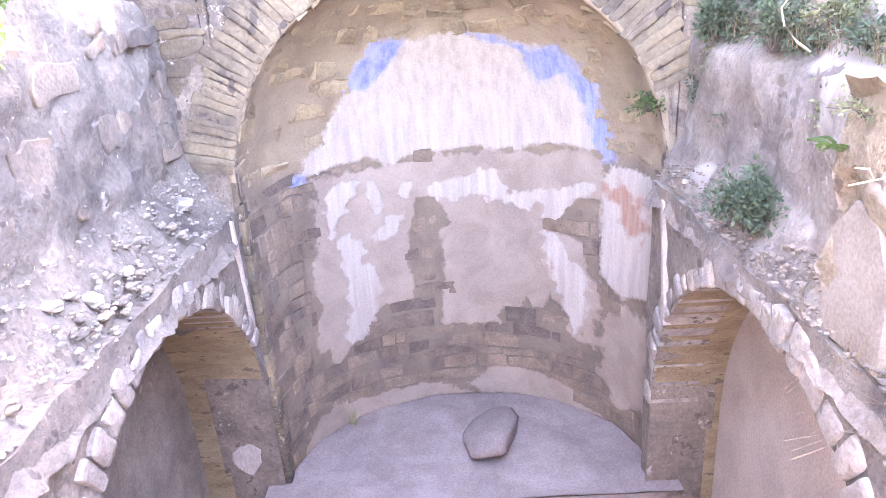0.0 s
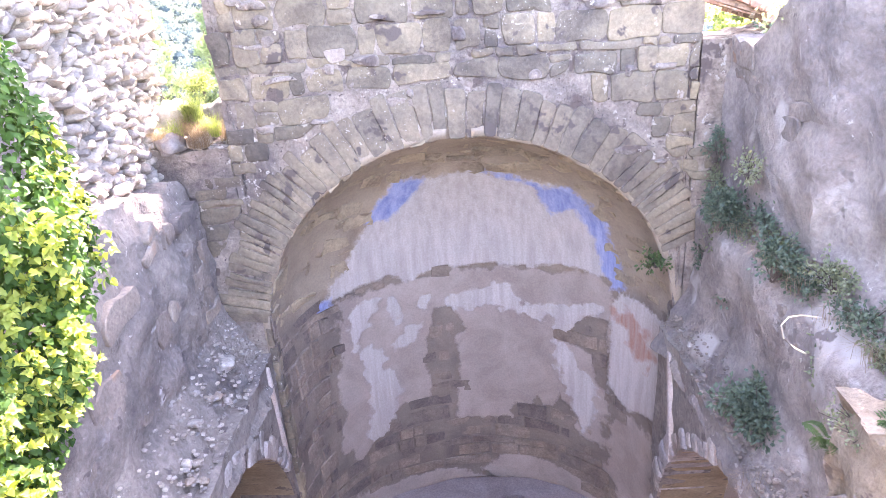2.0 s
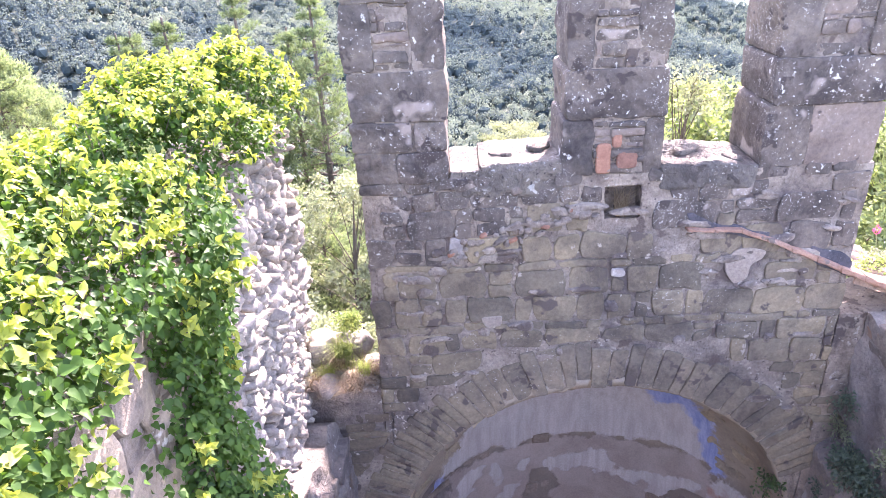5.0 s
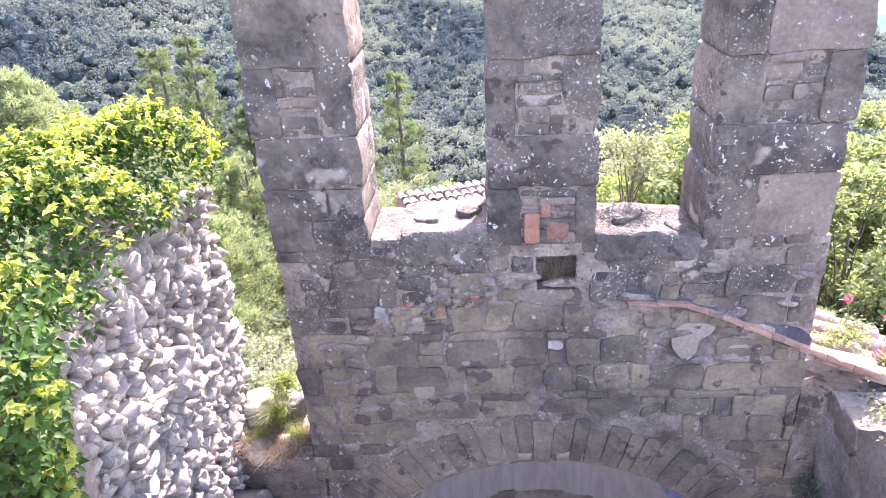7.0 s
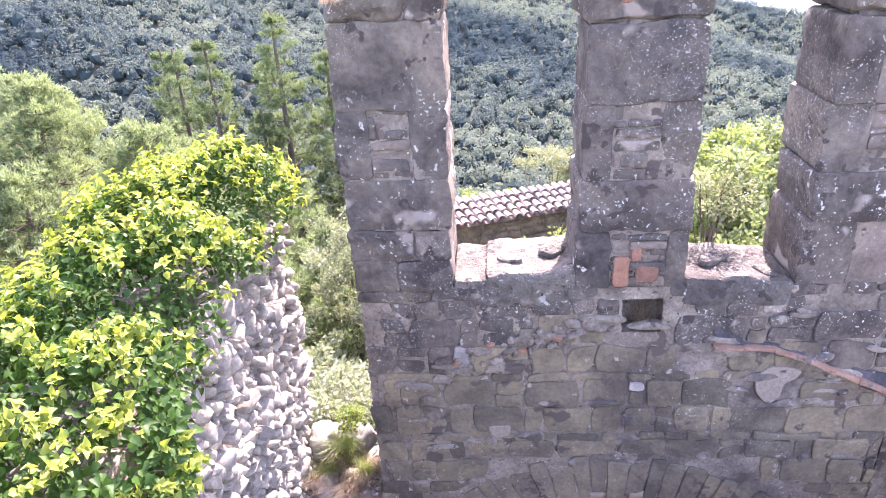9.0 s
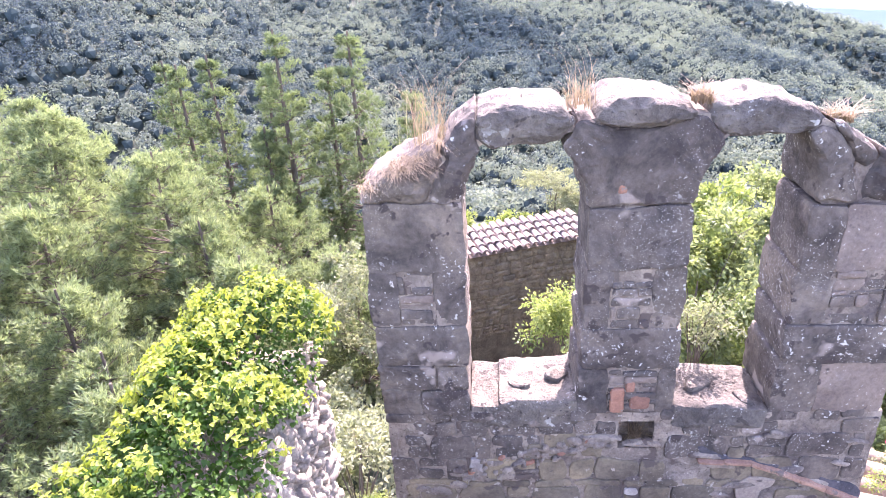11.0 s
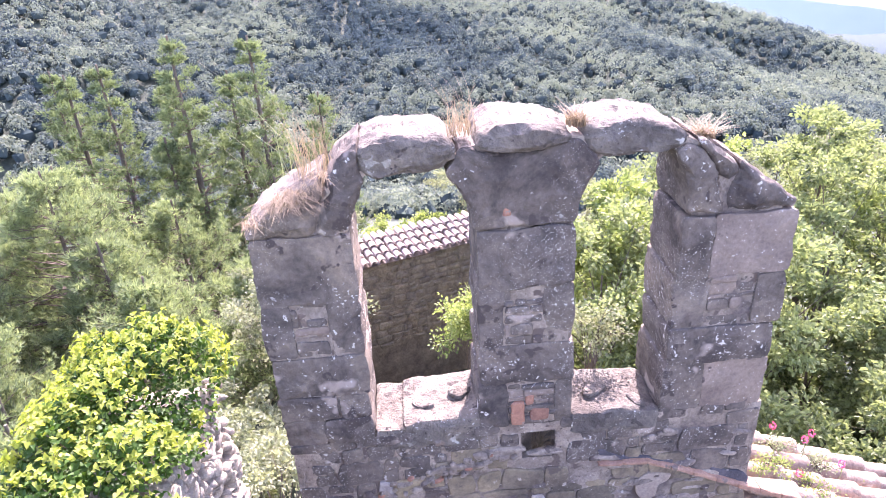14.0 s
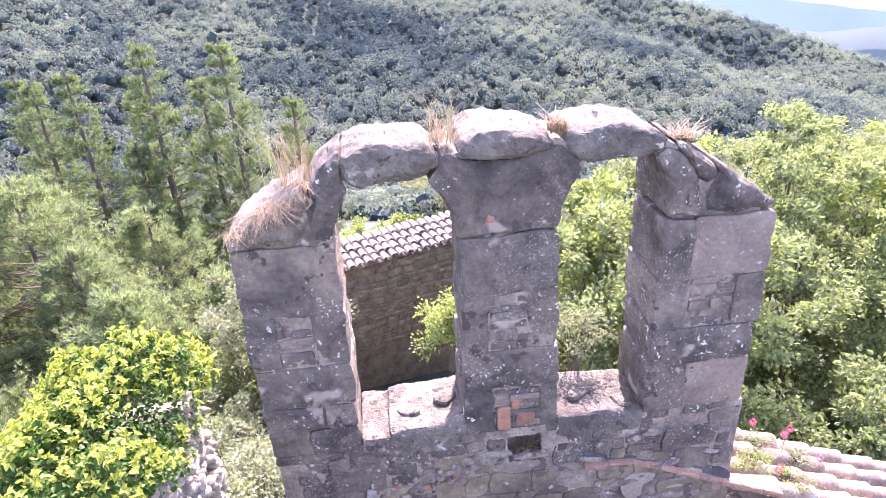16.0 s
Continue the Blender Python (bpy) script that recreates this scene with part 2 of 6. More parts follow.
M_NEARHAZE = leaf_mat("wooded ridge with painted haze", (0.12, 0.15, 0.15), (0.16, 0.19, 0.18), 0.0, 1.0, 0.012, 0.75, 0.55, 0.0)
M_PINK = leaf_mat("pink blossom", (0.55, 0.06, 0.16), (0.75, 0.16, 0.30), 0.4, 0.5, 5)

# ---------- building helpers ----------
rng = random.Random(7)

def rnd(a, b):
    return rng.uniform(a, b)

def fin(bm, name, material, parent=None, label="", smooth=True):
    me = bpy.data.meshes.new(name)
    bmesh.ops.recalc_face_normals(bm, faces=bm.faces)
    if smooth:
        for f in bm.faces:
            f.smooth = True
        for e in bm.edges:
            e.smooth = smooth == "soft" or e.calc_face_angle(0.0) < 0.62
    bm.to_mesh(me)
    bm.free()
    me.materials.append(material)
    ob = new(name, me)
    if parent:
        ob.parent = parent
    if label:
        ob["label"] = label
    return ob

def part(name, bm, material, parent, label="", smooth=True):
    return fin(bm, name, material, parent, label, smooth)

def from_arrays(name, verts, faces, material, parent=None, label="", smooth=False):
    me = bpy.data.meshes.new(name)
    me.from_pydata([tuple(v) for v in verts], [], [tuple(f) for f in faces])
    if smooth:
        me.shade_smooth()
    me.materials.append(material)
    ob = new(name, me)
    if parent:
        ob.parent = parent
    if label:
        ob["label"] = label
    return ob

def wob(p, scale, amount, seed=0.0):
    """A smooth random shift of a point."""
    q = Vector(p) * scale + Vector((seed, seed * 0.7, -seed))
    return Vector((noise.noise(q), noise.noise(q + Vector((31, 7, 3))), noise.noise(q + Vector((5, 41, 11))))) * amount

def ragged(poly, step=0.11, amount=0.012, seed=0.0):
    """The outline of a worn block: its sides cut into short lengths, corners rounded and shifted."""
    out, n = [], len(poly)
    for i in range(n):
        a, b, c = Vector(poly[i - 1]), Vector(poly[i]), Vector(poly[(i + 1) % n])
        r = min(0.03, (b - a).length * 0.28, (c - b).length * 0.28)
        p0, p1 = b + (a - b).normalized() * r, b + (c - b).normalized() * r
        out += [p0, (p0 + p1) * 0.25 + b * 0.5, p1]
        nx = Vector(poly[(i + 1) % n]) + (b - c).normalized() * min(0.03, (c - b).length * 0.28)
        k = int((nx - p1).length / step)
        out += [p1.lerp(nx, j / (k + 1)) for j in range(1, k + 1)]
    return [p + Vector(wob((p.x, p.y, seed), 6, amount, seed)[:2]) for p in out]

def slab_mesh(poly, near, far, frame_of, bevel=0.015, bulge=0.01, seed=0.0, closed=True):
    """A block with this outline between two depths: bevelled near face, slightly domed. frame_of turns (u, v, depth) into a place."""
    bm = bmesh.new()
    c = sum((Vector(p) for p in poly), Vector((0, 0))) / len(poly)
    inner = [Vector(p) + (c - Vector(p)).normalized() * min(bevel, (c - Vector(p)).length * 0.4) for p in poly]
    mid = [Vector(p).lerp(c, 0.5) for p in poly]
    s = 1 if far > near else -1
    rings = [[bm.verts.new(frame_of(p[0], p[1], far)) for p in poly],
             [bm.verts.new(frame_of(p[0], p[1], near + s * bevel)) for p in poly],
             [bm.verts.new(frame_of(p[0], p[1], near + s * noise.noise((p[0] * 7, p[1] * 7, seed)) * bulge)) for p in inner],
             [bm.verts.new(frame_of(p[0], p[1], near - s * (bulge + noise.noise((p[0] * 9, p[1] * 9, seed)) * bulge))) for p in mid]]
    n = len(poly)
    for a, b in zip(rings, rings[1:]):
        for i in range(n):
            bm.faces.new((a[i], a[(i + 1) % n], b[(i + 1) % n], b[i]))
    bm.faces.new(rings[3])
    if closed:
        bm.faces.new(rings[0])
    return bm

def prism(poly, near, far, frame_of):
    """A plain slab with any outline."""
    bm = bmesh.new()
    a, b = ([bm.verts.new(frame_of(p[0], p[1], d)) for p in poly] for d in (near, far))
    n = len(poly)
    for i in range(n):
        bm.faces.new((a[i], a[(i + 1) % n], b[(i + 1) % n], b[i]))
    bm.faces.new(a)
    bm.faces.new(b)
    bmesh.ops.triangulate(bm, faces=bm.faces)
    return bm

def grid_solid(us, lows, highs, near, far, frame_of, cuts=1):
    """A wall in columns between a lower and an upper line, with thickness."""
    bm = bmesh.new()
    cols = []
    for u, lo, hi in zip(us, lows, highs):
        zs = [lo + (hi - lo) * k / cuts for k in range(cuts + 1)]
        cols.append(([bm.verts.new(frame_of(u, z, near)) for z in zs], [bm.verts.new(frame_of(u, z, far)) for z in zs]))
    for (a, b), (c, d) in zip(cols, cols[1:]):
        for k in range(cuts):
            bm.faces.new((a[k], c[k], c[k + 1], a[k + 1]))
            bm.faces.new((b[k], b[k + 1], d[k + 1], d[k]))
        bm.faces.new((a[0], b[0], d[0], c[0]))
        bm.faces.new((a[-1], c[-1], d[-1], b[-1]))
    for a, b in (cols[0], cols[-1]):
        for k in range(cuts):
            bm.faces.new((a[k], a[k + 1], b[k + 1], b[k]))
    return bm

def blob(bm, centre, size, turn=0.0, seed=0.0, rough=0.22, sub=1):
    """An irregular stone."""
    m = Matrix.Translation(centre) @ Matrix.Rotation(turn, 4, "Z") @ Euler((seed * 1.3 % 0.5 - 0.25, seed * 2.1 % 0.5 - 0.25, 0)).to_matrix().to_4x4()
    res = bmesh.ops.create_icosphere(bm, subdivisions=sub, radius=0.5)
    for v in res["verts"]:
        q = v.co * 3 + Vector((seed, seed * 1.7, -seed))
        p = v.co.copy()
        p = Vector([math.copysign(abs(t * 2) ** 0.75 / 2, t) for t in p]) * (1 + rough * noise.noise(q))
        v.co = m @ Vector((p.x * size[0], p.y * size[1], p.z * size[2]))

def tube(bm, pts, r0, r1, sides=6):
    """A tapering rod along points."""
    rings = []
    for i, p in enumerate(pts):
        p = Vector(p)
        d = (Vector(pts[min(i + 1, len(pts) - 1)]) - Vector(pts[max(i - 1, 0)])).normalized()
        a = d.orthogonal().normalized()
        b = d.cross(a)
        r = r0 + (r1 - r0) * i / (len(pts) - 1)
        rings.append([bm.verts.new(p + (a * math.cos(t) + b * math.sin(t)) * r) for t in (2 * math.pi * k / sides for k in range(sides))])
    for a, b in zip(rings, rings[1:]):
        for k in range(sides):
            bm.faces.new((a[k], a[(k + 1) % sides], b[(k + 1) % sides], b[k]))
    bm.faces.new(rings[0])
    bm.faces.new(rings[-1])

def cells(x0, x1, z0, z1, rows, width, wave=0.035):
    """Roughly coursed stonework: rows of stones of uneven length, waved and knocked out of line."""
    z, sx, sz = z0, rnd(0, 50), rnd(0, 50)

    def bent(x, y):
        return (x + wave * 0.5 * noise.noise((x * 2.1, y * 2.6, sx)), y + wave * noise.noise((x * 1.5, y * 1.8, sz)) + wave * 0.35 * noise.noise((x * 6, y * 6, sz)))
    while z < z1 - 0.03:
        h = min(rng.choice(rows), z1 - z)
        x = x0
        while x < x1 - 0.02:
            w = width * (rnd(0.4, 0.75) if rng.random() < 0.35 else rnd(0.75, 1.75))
            if x1 - x - w < width * 0.35:
                w = x1 - x
            g = rnd(0.001, 0.007)
            split = h > 0.15 and w < width * 1.1 and rng.random() < 0.3
            for lo, hi in (((z, z + h * 0.55), (z + h * 0.55, z + h)) if split else ((z, z + h),)):
                j = [rnd(-0.014, 0.014) for _ in range(8)]
                k = min(0.03, w * 0.15)
                raw = [(x + g + k * rng.random(), lo + g), (x + w * 0.5, lo + g + j[0] * 0.7), (x + w - g - k * rng.random(), lo + g + j[1]), (x + w - g, (lo + hi) / 2), (x + w - g - k * rng.random(), hi - g + j[2]), (x + w * 0.5, hi - g + j[3] * 0.7), (x + g + k * rng.random(), hi - g + j[4]), (x + g, (lo + hi) / 2)]
                yield (x + w / 2, (lo + hi) / 2), [bent(*p) for p in raw]
            x += w
        z += h

# ---------- the ruin: sizes ----------
FY = 5.26                       # face of the chancel wall
WX0, WX1 = -1.68, 1.84          # its two edges
THICK = 0.54
CX, RX, RY, ZS, RZ = 0.08, 1.70, 1.40, 3.20, 1.70   # apse: centre, half-width, depth, springing, rise
APSE_FLOOR = 0.38
SILL = 6.72

def face_y(u, v, d):
    return (u, d, v)

def arch_z(x):
    t = (x - CX) / RX
    return ZS + RZ * math.sqrt(max(0.0, 1 - t * t)) if abs(t) < 1 else 0.0

# floor of nave and apse
bm = bmesh.new()
bmesh.ops.create_grid(bm, x_segments=40, y_segments=60, size=1)
for v in bm.verts:
    v.co = Vector((v.co.x * 3.2, v.co.y * 5.4 + 1.6, 0.0)) + Vector((0, 0, 0.03 * noise.noise(v.co * 9)))
tagged(fin(bm, "floor", M_FLOOR), "dusty grey earth floor of the roofless nave", "floor", kind="structure")

# ---------- apse ----------
def apse_point(a, k, inset=0.0):
    """a: 0..1 round the apse from its west end; k below 1 is the upright wall, above it the half dome."""
    th = math.pi * a
    if k <= 1:
        z, s = APSE_FLOOR + (ZS - APSE_FLOOR) * k, 1.0
    else:
        ph = (k - 1) * math.pi / 2
        z, s = ZS + (RZ - inset) * math.sin(ph), math.cos(ph)
    return Vector((CX - (RX - inset) * math.cos(th) * s, FY + (RY - inset) * math.sin(th) * s, z))

def poly_depth(x, z, poly):
    """How far a point lies inside an outline, in metres (outside: minus)."""
    best, inside, n = 1e9, False, len(poly)
    for i in range(n):
        (x0, z0), (x1, z1) = poly[i - 1], poly[i]
        dx, dz = x1 - x0, z1 - z0
        t = max(0.0, min(1.0, ((x - x0) * dx + (z - z0) * dz) / (dx * dx + dz * dz)))
        best = min(best, (x - x0 - t * dx) ** 2 + (z - z0 - t * dz) ** 2)
        if (z0 > z) != (z1 > z) and x < x0 + (z - z0) / (z1 - z0) * dx:
            inside = not inside
    return math.sqrt(best) * (1 if inside else -1)

WHITE = ((-1.34, 3.12), (-1.24, 3.36), (-1.09, 3.45), (-0.87, 3.88), (-0.58, 4.28), (-0.13, 4.31), (0.14, 4.34), (0.8, 4.19), (1.09, 4.15), (1.36, 3.8), (1.46, 3.38), (1.5, 3.2), (1.05, 3.24), (0.6, 3.17), (0.14, 3.2), (-0.26, 3.17), (-0.56, 3.08), (-0.76, 3.2))
BLUES = (((-0.92, 3.85), (-0.55, 4.31), (-0.24, 4.3), (-0.35, 4.12), (-0.66, 3.84)), ((0.1, 4.36), (0.45, 4.31), (0.86, 4.15), (1.06, 4.2), (1.36, 3.84), (1.52, 3.45), (1.56, 3.16), (1.44, 3.1), (1.38, 3.28), (1.27, 3.65), (1.1, 3.9), (0.92, 3.8), (0.74, 4.12), (0.45, 4.22)), ((-1.4, 3.0), (-1.26, 3.02), (-1.25, 3.2), (-1.38, 3.18)))
RENDERS = (((-1.23, 3.1), (-1.27, 2.35), (-1.34, 1.46), (-1.18, 1.08), (-1.04, 1.32), (-0.72, 1.62), (-0.14, 1.53), (-0.14, 1.24), (0.51, 1.26), (0.55, 1.48), (0.7, 1.35), (0.77, 1.58), (0.89, 1.5), (1.01, 1.7), (1.15, 1.53), (1.2, 1.2), (1.44, 1.11), (1.5, 3.2)),
           ((0.3, 0.4), (0.07, 0.51), (0.48, 0.8), (0.86, 0.72), (1.22, 0.56), (1.64, 0.3)), ((-1.56, 0.3), (-1.5, 0.6), (-1.28, 0.7), (-0.77, 0.58), (-0.19, 0.58), (0.07, 0.45), (0.3, 0.3)), ((1.45, 0.9), (1.46, 1.5), (1.6, 1.75), (1.76, 1.8), (1.8, 0.9), (1.62, 0.62)))
FLAKES = (((-1.02, 3.05), (-0.79, 3.01), (-0.86, 2.87), (-0.97, 2.79), (-0.89, 2.63), (-1.04, 2.62), (-1.14, 2.47), (-1.18, 2.71), (-1.19, 2.87)),
          ((-0.79, 2.98), (-0.66, 2.92), (-0.65, 2.66), (-0.73, 2.62), (-0.79, 2.79)), ((-0.47, 2.93), (-0.33, 2.9), (-0.37, 2.75), (-0.49, 2.76)),
          ((-1.1, 2.39), (-0.96, 2.49), (-0.77, 2.23), (-0.86, 2.19), (-0.69, 1.9), (-0.79, 1.5), (-1.0, 1.23), (-1.12, 1.37), (-1.06, 1.97)),
          ((-0.77, 2.39), (-0.62, 2.57), (-0.43, 2.62), (-0.42, 2.45), (-0.58, 2.33), (-0.73, 2.27)),
          ((-0.18, 2.84), (0.0, 2.89), (0.21, 2.94), (0.36, 3.03), (0.53, 2.93), (0.61, 2.78), (0.9, 2.74), (0.95, 2.49), (0.63, 2.62), (0.28, 2.71), (0.13, 2.65), (-0.16, 2.69)),
          ((0.9, 2.75), (1.12, 2.84), (1.42, 2.92), (1.45, 2.84), (1.25, 2.69), (1.17, 2.54), (1.06, 2.45), (0.92, 2.49)),
          ((0.94, 2.43), (1.08, 2.33), (1.24, 2.11), (1.37, 1.9), (1.39, 1.51), (1.23, 1.28), (1.15, 1.53), (1.07, 1.79), (0.96, 2.03)))
PANEL = ((1.45, 2.0), (1.45, 2.95), (1.55, 3.15), (1.8, 3.1), (1.8, 2.0), (1.6, 1.85))
BARE = (((1.11, 2.53), (1.25, 2.72), (1.44, 2.75), (1.44, 1.94), (1.37, 1.97), (1.32, 2.27), (1.14, 2.37)), ((-0.31, 2.73), (-0.13, 2.7), (0.05, 2.42), (-0.11, 2.34), (-0.07, 1.99), (-0.15, 1.3), (-0.4, 1.5), (-0.42, 2.18), (-0.34, 2.43)))

def apse_masks(p):
    """Where the lime coats survive on the apse: white plaster, grey-pink render, blue paint, red stain."""
    x, y, z = p
    n1 = noise.fractal(Vector((x * 3.2, y * 3.2, z * 3.2)), 1.0, 2.0, 4)
    n2 = noise.fractal(Vector((x * 7 + 9, y * 7, z * 7)), 1.0, 2.0, 4)
    white = poly_depth(x, z, WHITE) + 0.03 * n2
    white = max(white, max(poly_depth(x, z, q) for q in FLAKES) - 0.005 + 0.06 * n2 + 0.05 * noise.noise((x * 13, y * 13, z * 13)))
    white = max(white, poly_depth(x, z, PANEL) + 0.02 * n2)
    bare = max(poly_depth(x, z, q) for q in BARE) + 0.03 * n2
    render = max(poly_depth(x, z, q) for q in RENDERS) + 0.05 * n1 + 0.05 * n2
    render = min(render, -bare)
    if bare > 0.0:
        white = min(white, -bare)
    blue = max(poly_depth(x, z, q) for q in BLUES) + 0.025 * n2
    red = min(poly_depth(x, z, ((1.45, 2.7), (1.45, 2.92), (1.58, 2.98), (1.74, 2.9), (1.73, 2.45), (1.66, 2.5), (1.58, 2.74))), 0.2) + 0.10 * n2 + 0.06
    return white, render, blue, red

def apse_shell():
    na, nk = 190, 170
    bm = bmesh.new()
    lay = bm.verts.layers.float_color.new("coat")
    rows = []
    for j in range(nk + 1):
        k = 2.0 * j / nk * 0.985
        row = []
        for i in range(na + 1):
            p = apse_point(0.012 + 0.976 * i / na, k)
            if i in (0, na):
                p.x += (0.012 if i else -0.012) * min(1.0, 2.0 - k)
            w, r, b, red = apse_masks(p)
            out = (p - Vector((CX, FY, min(p.z, ZS)))).normalized()
            coat = 0.014 if w > 0 else (0.008 if r > 0 else 0.0)
            p = p - out * coat + wob(p, 4, 0.018)
            if i in (0, na):
                p.y = min(p.y, FY + 0.004)
            v = bm.verts.new(p)
            v[lay] = (0.5 + w, 0.5 + r, 0.5 + b, 0.5 + red)
            row.append(v)
        rows.append(row)
    for a, b in zip(rows, rows[1:]):
        for i in range(na):
            bm.faces.new((a[i], a[i + 1], b[i + 1], b[i]))
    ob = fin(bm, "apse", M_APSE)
    so = ob.modifiers.new("thickness", "SOLIDIFY")
    so.thickness, so.offset = 0.08, 1.0
    return tagged(ob, "apse with flaking white plaster, grey render and blue paint over bare stone", "apse", kind="structure")

def apse_material():
    m = bpy.data.materials.new("flaking apse coats")
    m.use_nodes = True
    n, l = m.node_tree.nodes, m.node_tree.links
    bsdf = n["Principled BSDF"]
    co = n.new("ShaderNodeTexCoord").outputs["Object"]
    at = n.new("ShaderNodeAttribute")
    at.attribute_name = "coat"
    sep = n.new("ShaderNodeSeparateColor")
    l.new(at.outputs["Color"], sep.inputs[0])
    edge = noise_tex(n, l, co, 14, 6, 0.7)
    big = noise_tex(n, l, co, 2.2, 6, 0.65, 0.5)
    grain = noise_tex(n, l, co, 55, 4, 0.7)
    mp = n.new("ShaderNodeMapping")
    mp.inputs["Scale"].default_value = (9, 9, 0.7)
    l.new(co, mp.inputs[0])
    streak = noise_tex(n, l, mp.outputs[0], 1.5, 5, 0.65)

    def mask(src, soft=0.03):
        a = n.new("ShaderNodeMath")
        a.operation = "MULTIPLY_ADD"
        l.new(edge, a.inputs[0])
        a.inputs[1].default_value = 0.12
        l.new(src, a.inputs[2])
        return ramp(n, l, a.outputs[0], ((0.555, 0.0), (0.555 + soft, 1.0)))
    mw, mr, mb, ms = mask(sep.outputs[0]), mask(sep.outputs[1]), mask(sep.outputs[2], 0.04), mask(at.outputs["Alpha"], 0.12)
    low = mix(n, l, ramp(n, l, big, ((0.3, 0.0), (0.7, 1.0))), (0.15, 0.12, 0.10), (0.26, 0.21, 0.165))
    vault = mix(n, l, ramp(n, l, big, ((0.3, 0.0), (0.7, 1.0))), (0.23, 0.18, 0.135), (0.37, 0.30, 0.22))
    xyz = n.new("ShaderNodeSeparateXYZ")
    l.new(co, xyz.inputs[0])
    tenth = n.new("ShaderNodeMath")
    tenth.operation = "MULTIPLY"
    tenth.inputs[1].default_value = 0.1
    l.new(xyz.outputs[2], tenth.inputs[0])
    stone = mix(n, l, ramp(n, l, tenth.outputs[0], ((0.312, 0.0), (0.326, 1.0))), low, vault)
    rend = mix(n, l, ramp(n, l, big, ((0.35, 0.0), (0.65, 1.0))), (0.285, 0.23, 0.195), (0.385, 0.315, 0.265))
    white = mix(n, l, ramp(n, l, streak, ((0.35, 0.0), (0.62, 1.0))), (0.385, 0.335, 0.30), (0.475, 0.425, 0.385))
    blue = mix(n, l, ramp(n, l, streak, ((0.35, 0.0), (0.65, 1.0))), (0.18, 0.215, 0.39), (0.33, 0.36, 0.52))
    col = mix(n, l, mr, stone, rend)
    col = mix(n, l, mw, col, white)
    col = mix(n, l, mb, col, blue)
    rust = mix(n, l, ms, (0, 0, 0), streak)
    col = mix(n, l, ramp(n, l, rust, ((0.25, 0.0), (0.62, 0.85))), col, (0.33, 0.155, 0.10))
    col = mix(n, l, 0.6, col, ramp(n, l, grain, ((0.25, 0.72), (0.75, 1.2))), "MULTIPLY")
    l.new(col, bsdf.inputs["Base Color"])
    bsdf.inputs["Roughness"].default_value = 0.92
    bsdf.inputs["Specular IOR Level"].default_value = 0.2
    h = n.new("ShaderNodeMath")
    h.operation = "ADD"
    l.new(mw, h.inputs[0])
    l.new(mr, h.inputs[1])
    h2 = n.new("ShaderNodeMath")
    h2.operation = "MULTIPLY_ADD"
    l.new(grain, h2.inputs[0])
    h2.inputs[1].default_value = 0.5
    l.new(h.outputs[0], h2.inputs[2])
    b = n.new("ShaderNodeBump")
    b.inputs["Strength"].default_value, b.inputs["Distance"].default_value = 0.5, 0.012
    l.new(h2.outputs[0], b.inputs["Height"])
    l.new(b.outputs[0], bsdf.inputs["Normal"])
    return m

M_APSE = apse_material()
apse = apse_shell()
bm = bmesh.new()
bmesh.ops.create_grid(bm, x_segments=50, y_segments=30, size=1)
for v in bm.verts:
    v.co = Vector((CX + v.co.x * 1.9, FY + 0.62 + v.co.y * 0.95, APSE_FLOOR + 0.012 + 0.02 * noise.noise(v.co * 8)))
apse_floor = tagged(fin(bm, "apse_floor", M_FLOOR), "raised grey dusty floor of the apse", "floor", kind="structure")
bm = bmesh.new()
bmesh.ops.create_grid(bm, x_segments=30, y_segments=2, size=1)
for v in bm.verts:
    v.co = Vector((CX + v.co.x * 1.75, FY - 0.33, APSE_FLOOR * 0.5 + v.co.y * APSE_FLOOR * 0.5))
tagged(fin(bm, "apse_step", M_FLOOR), "low step up to the apse", "step", kind="structure")

# ---------- chancel wall core ----------
us = [WX0 + 0.01 + (WX1 - WX0 - 0.02) * i / 110 for i in range(111)]
lows = [arch_z(u) + 0.02 if abs(u - CX) < RX * 0.999 else 0.0 for u in us]
bm = grid_solid(us, lows, [SILL - 0.02] * 111, FY + 0.012, FY + THICK - 0.02, face_y, 84)
hole = [f for f in bm.faces if f.calc_center_median().y < FY + 0.1 and 0.03 < f.calc_center_median().x < 0.28 and 6.36 < f.calc_center_median().z < 6.66]
for v in {v for f in bmesh.ops.extrude_face_region(bm, geom=hole)["geom"] if isinstance(f, bmesh.types.BMFace) for v in f.verts}:
    v.co.y += 0.15
bmesh.ops.delete(bm, geom=hole, context="FACES")
for v in bm.verts:
    v.co += (wob(v.co, 8, 0.012) + wob(v.co, 21, 0.009)) * (1 if v.co.y < FY + 0.1 else 0)
chancel_wall = tagged(fin(bm, "wall_chancel", M_MORTAR), "rubble stone wall with pale mortar over the apse arch", "wall", kind="structure")

for x0, x1, top, name in ((-2.45, WX0 - 0.002, 4.92, "wall_return_north"), (WX1 + 0.002, 2.6, 5.5, "wall_return_south")):
    us = [x0 + (x1 - x0) * i / 8 for i in range(9)]
    bm = grid_solid(us, [0] * 9, [top + 0.06 * noise.noise((u * 6, 3, 1)) for u in us], FY + 0.008, FY + THICK, face_y, 20)
    for v in bm.verts:
        v.co += wob(v.co, 6, 0.02) * (1 if v.co.y < FY + 0.1 and WX0 - 0.1 > v.co.x or v.co.x > WX1 + 0.1 else 0)
    tagged(fin(bm, name, M_MORTAR), "broken stone corner of the nave beside the chancel wall", "wall", kind="structure")

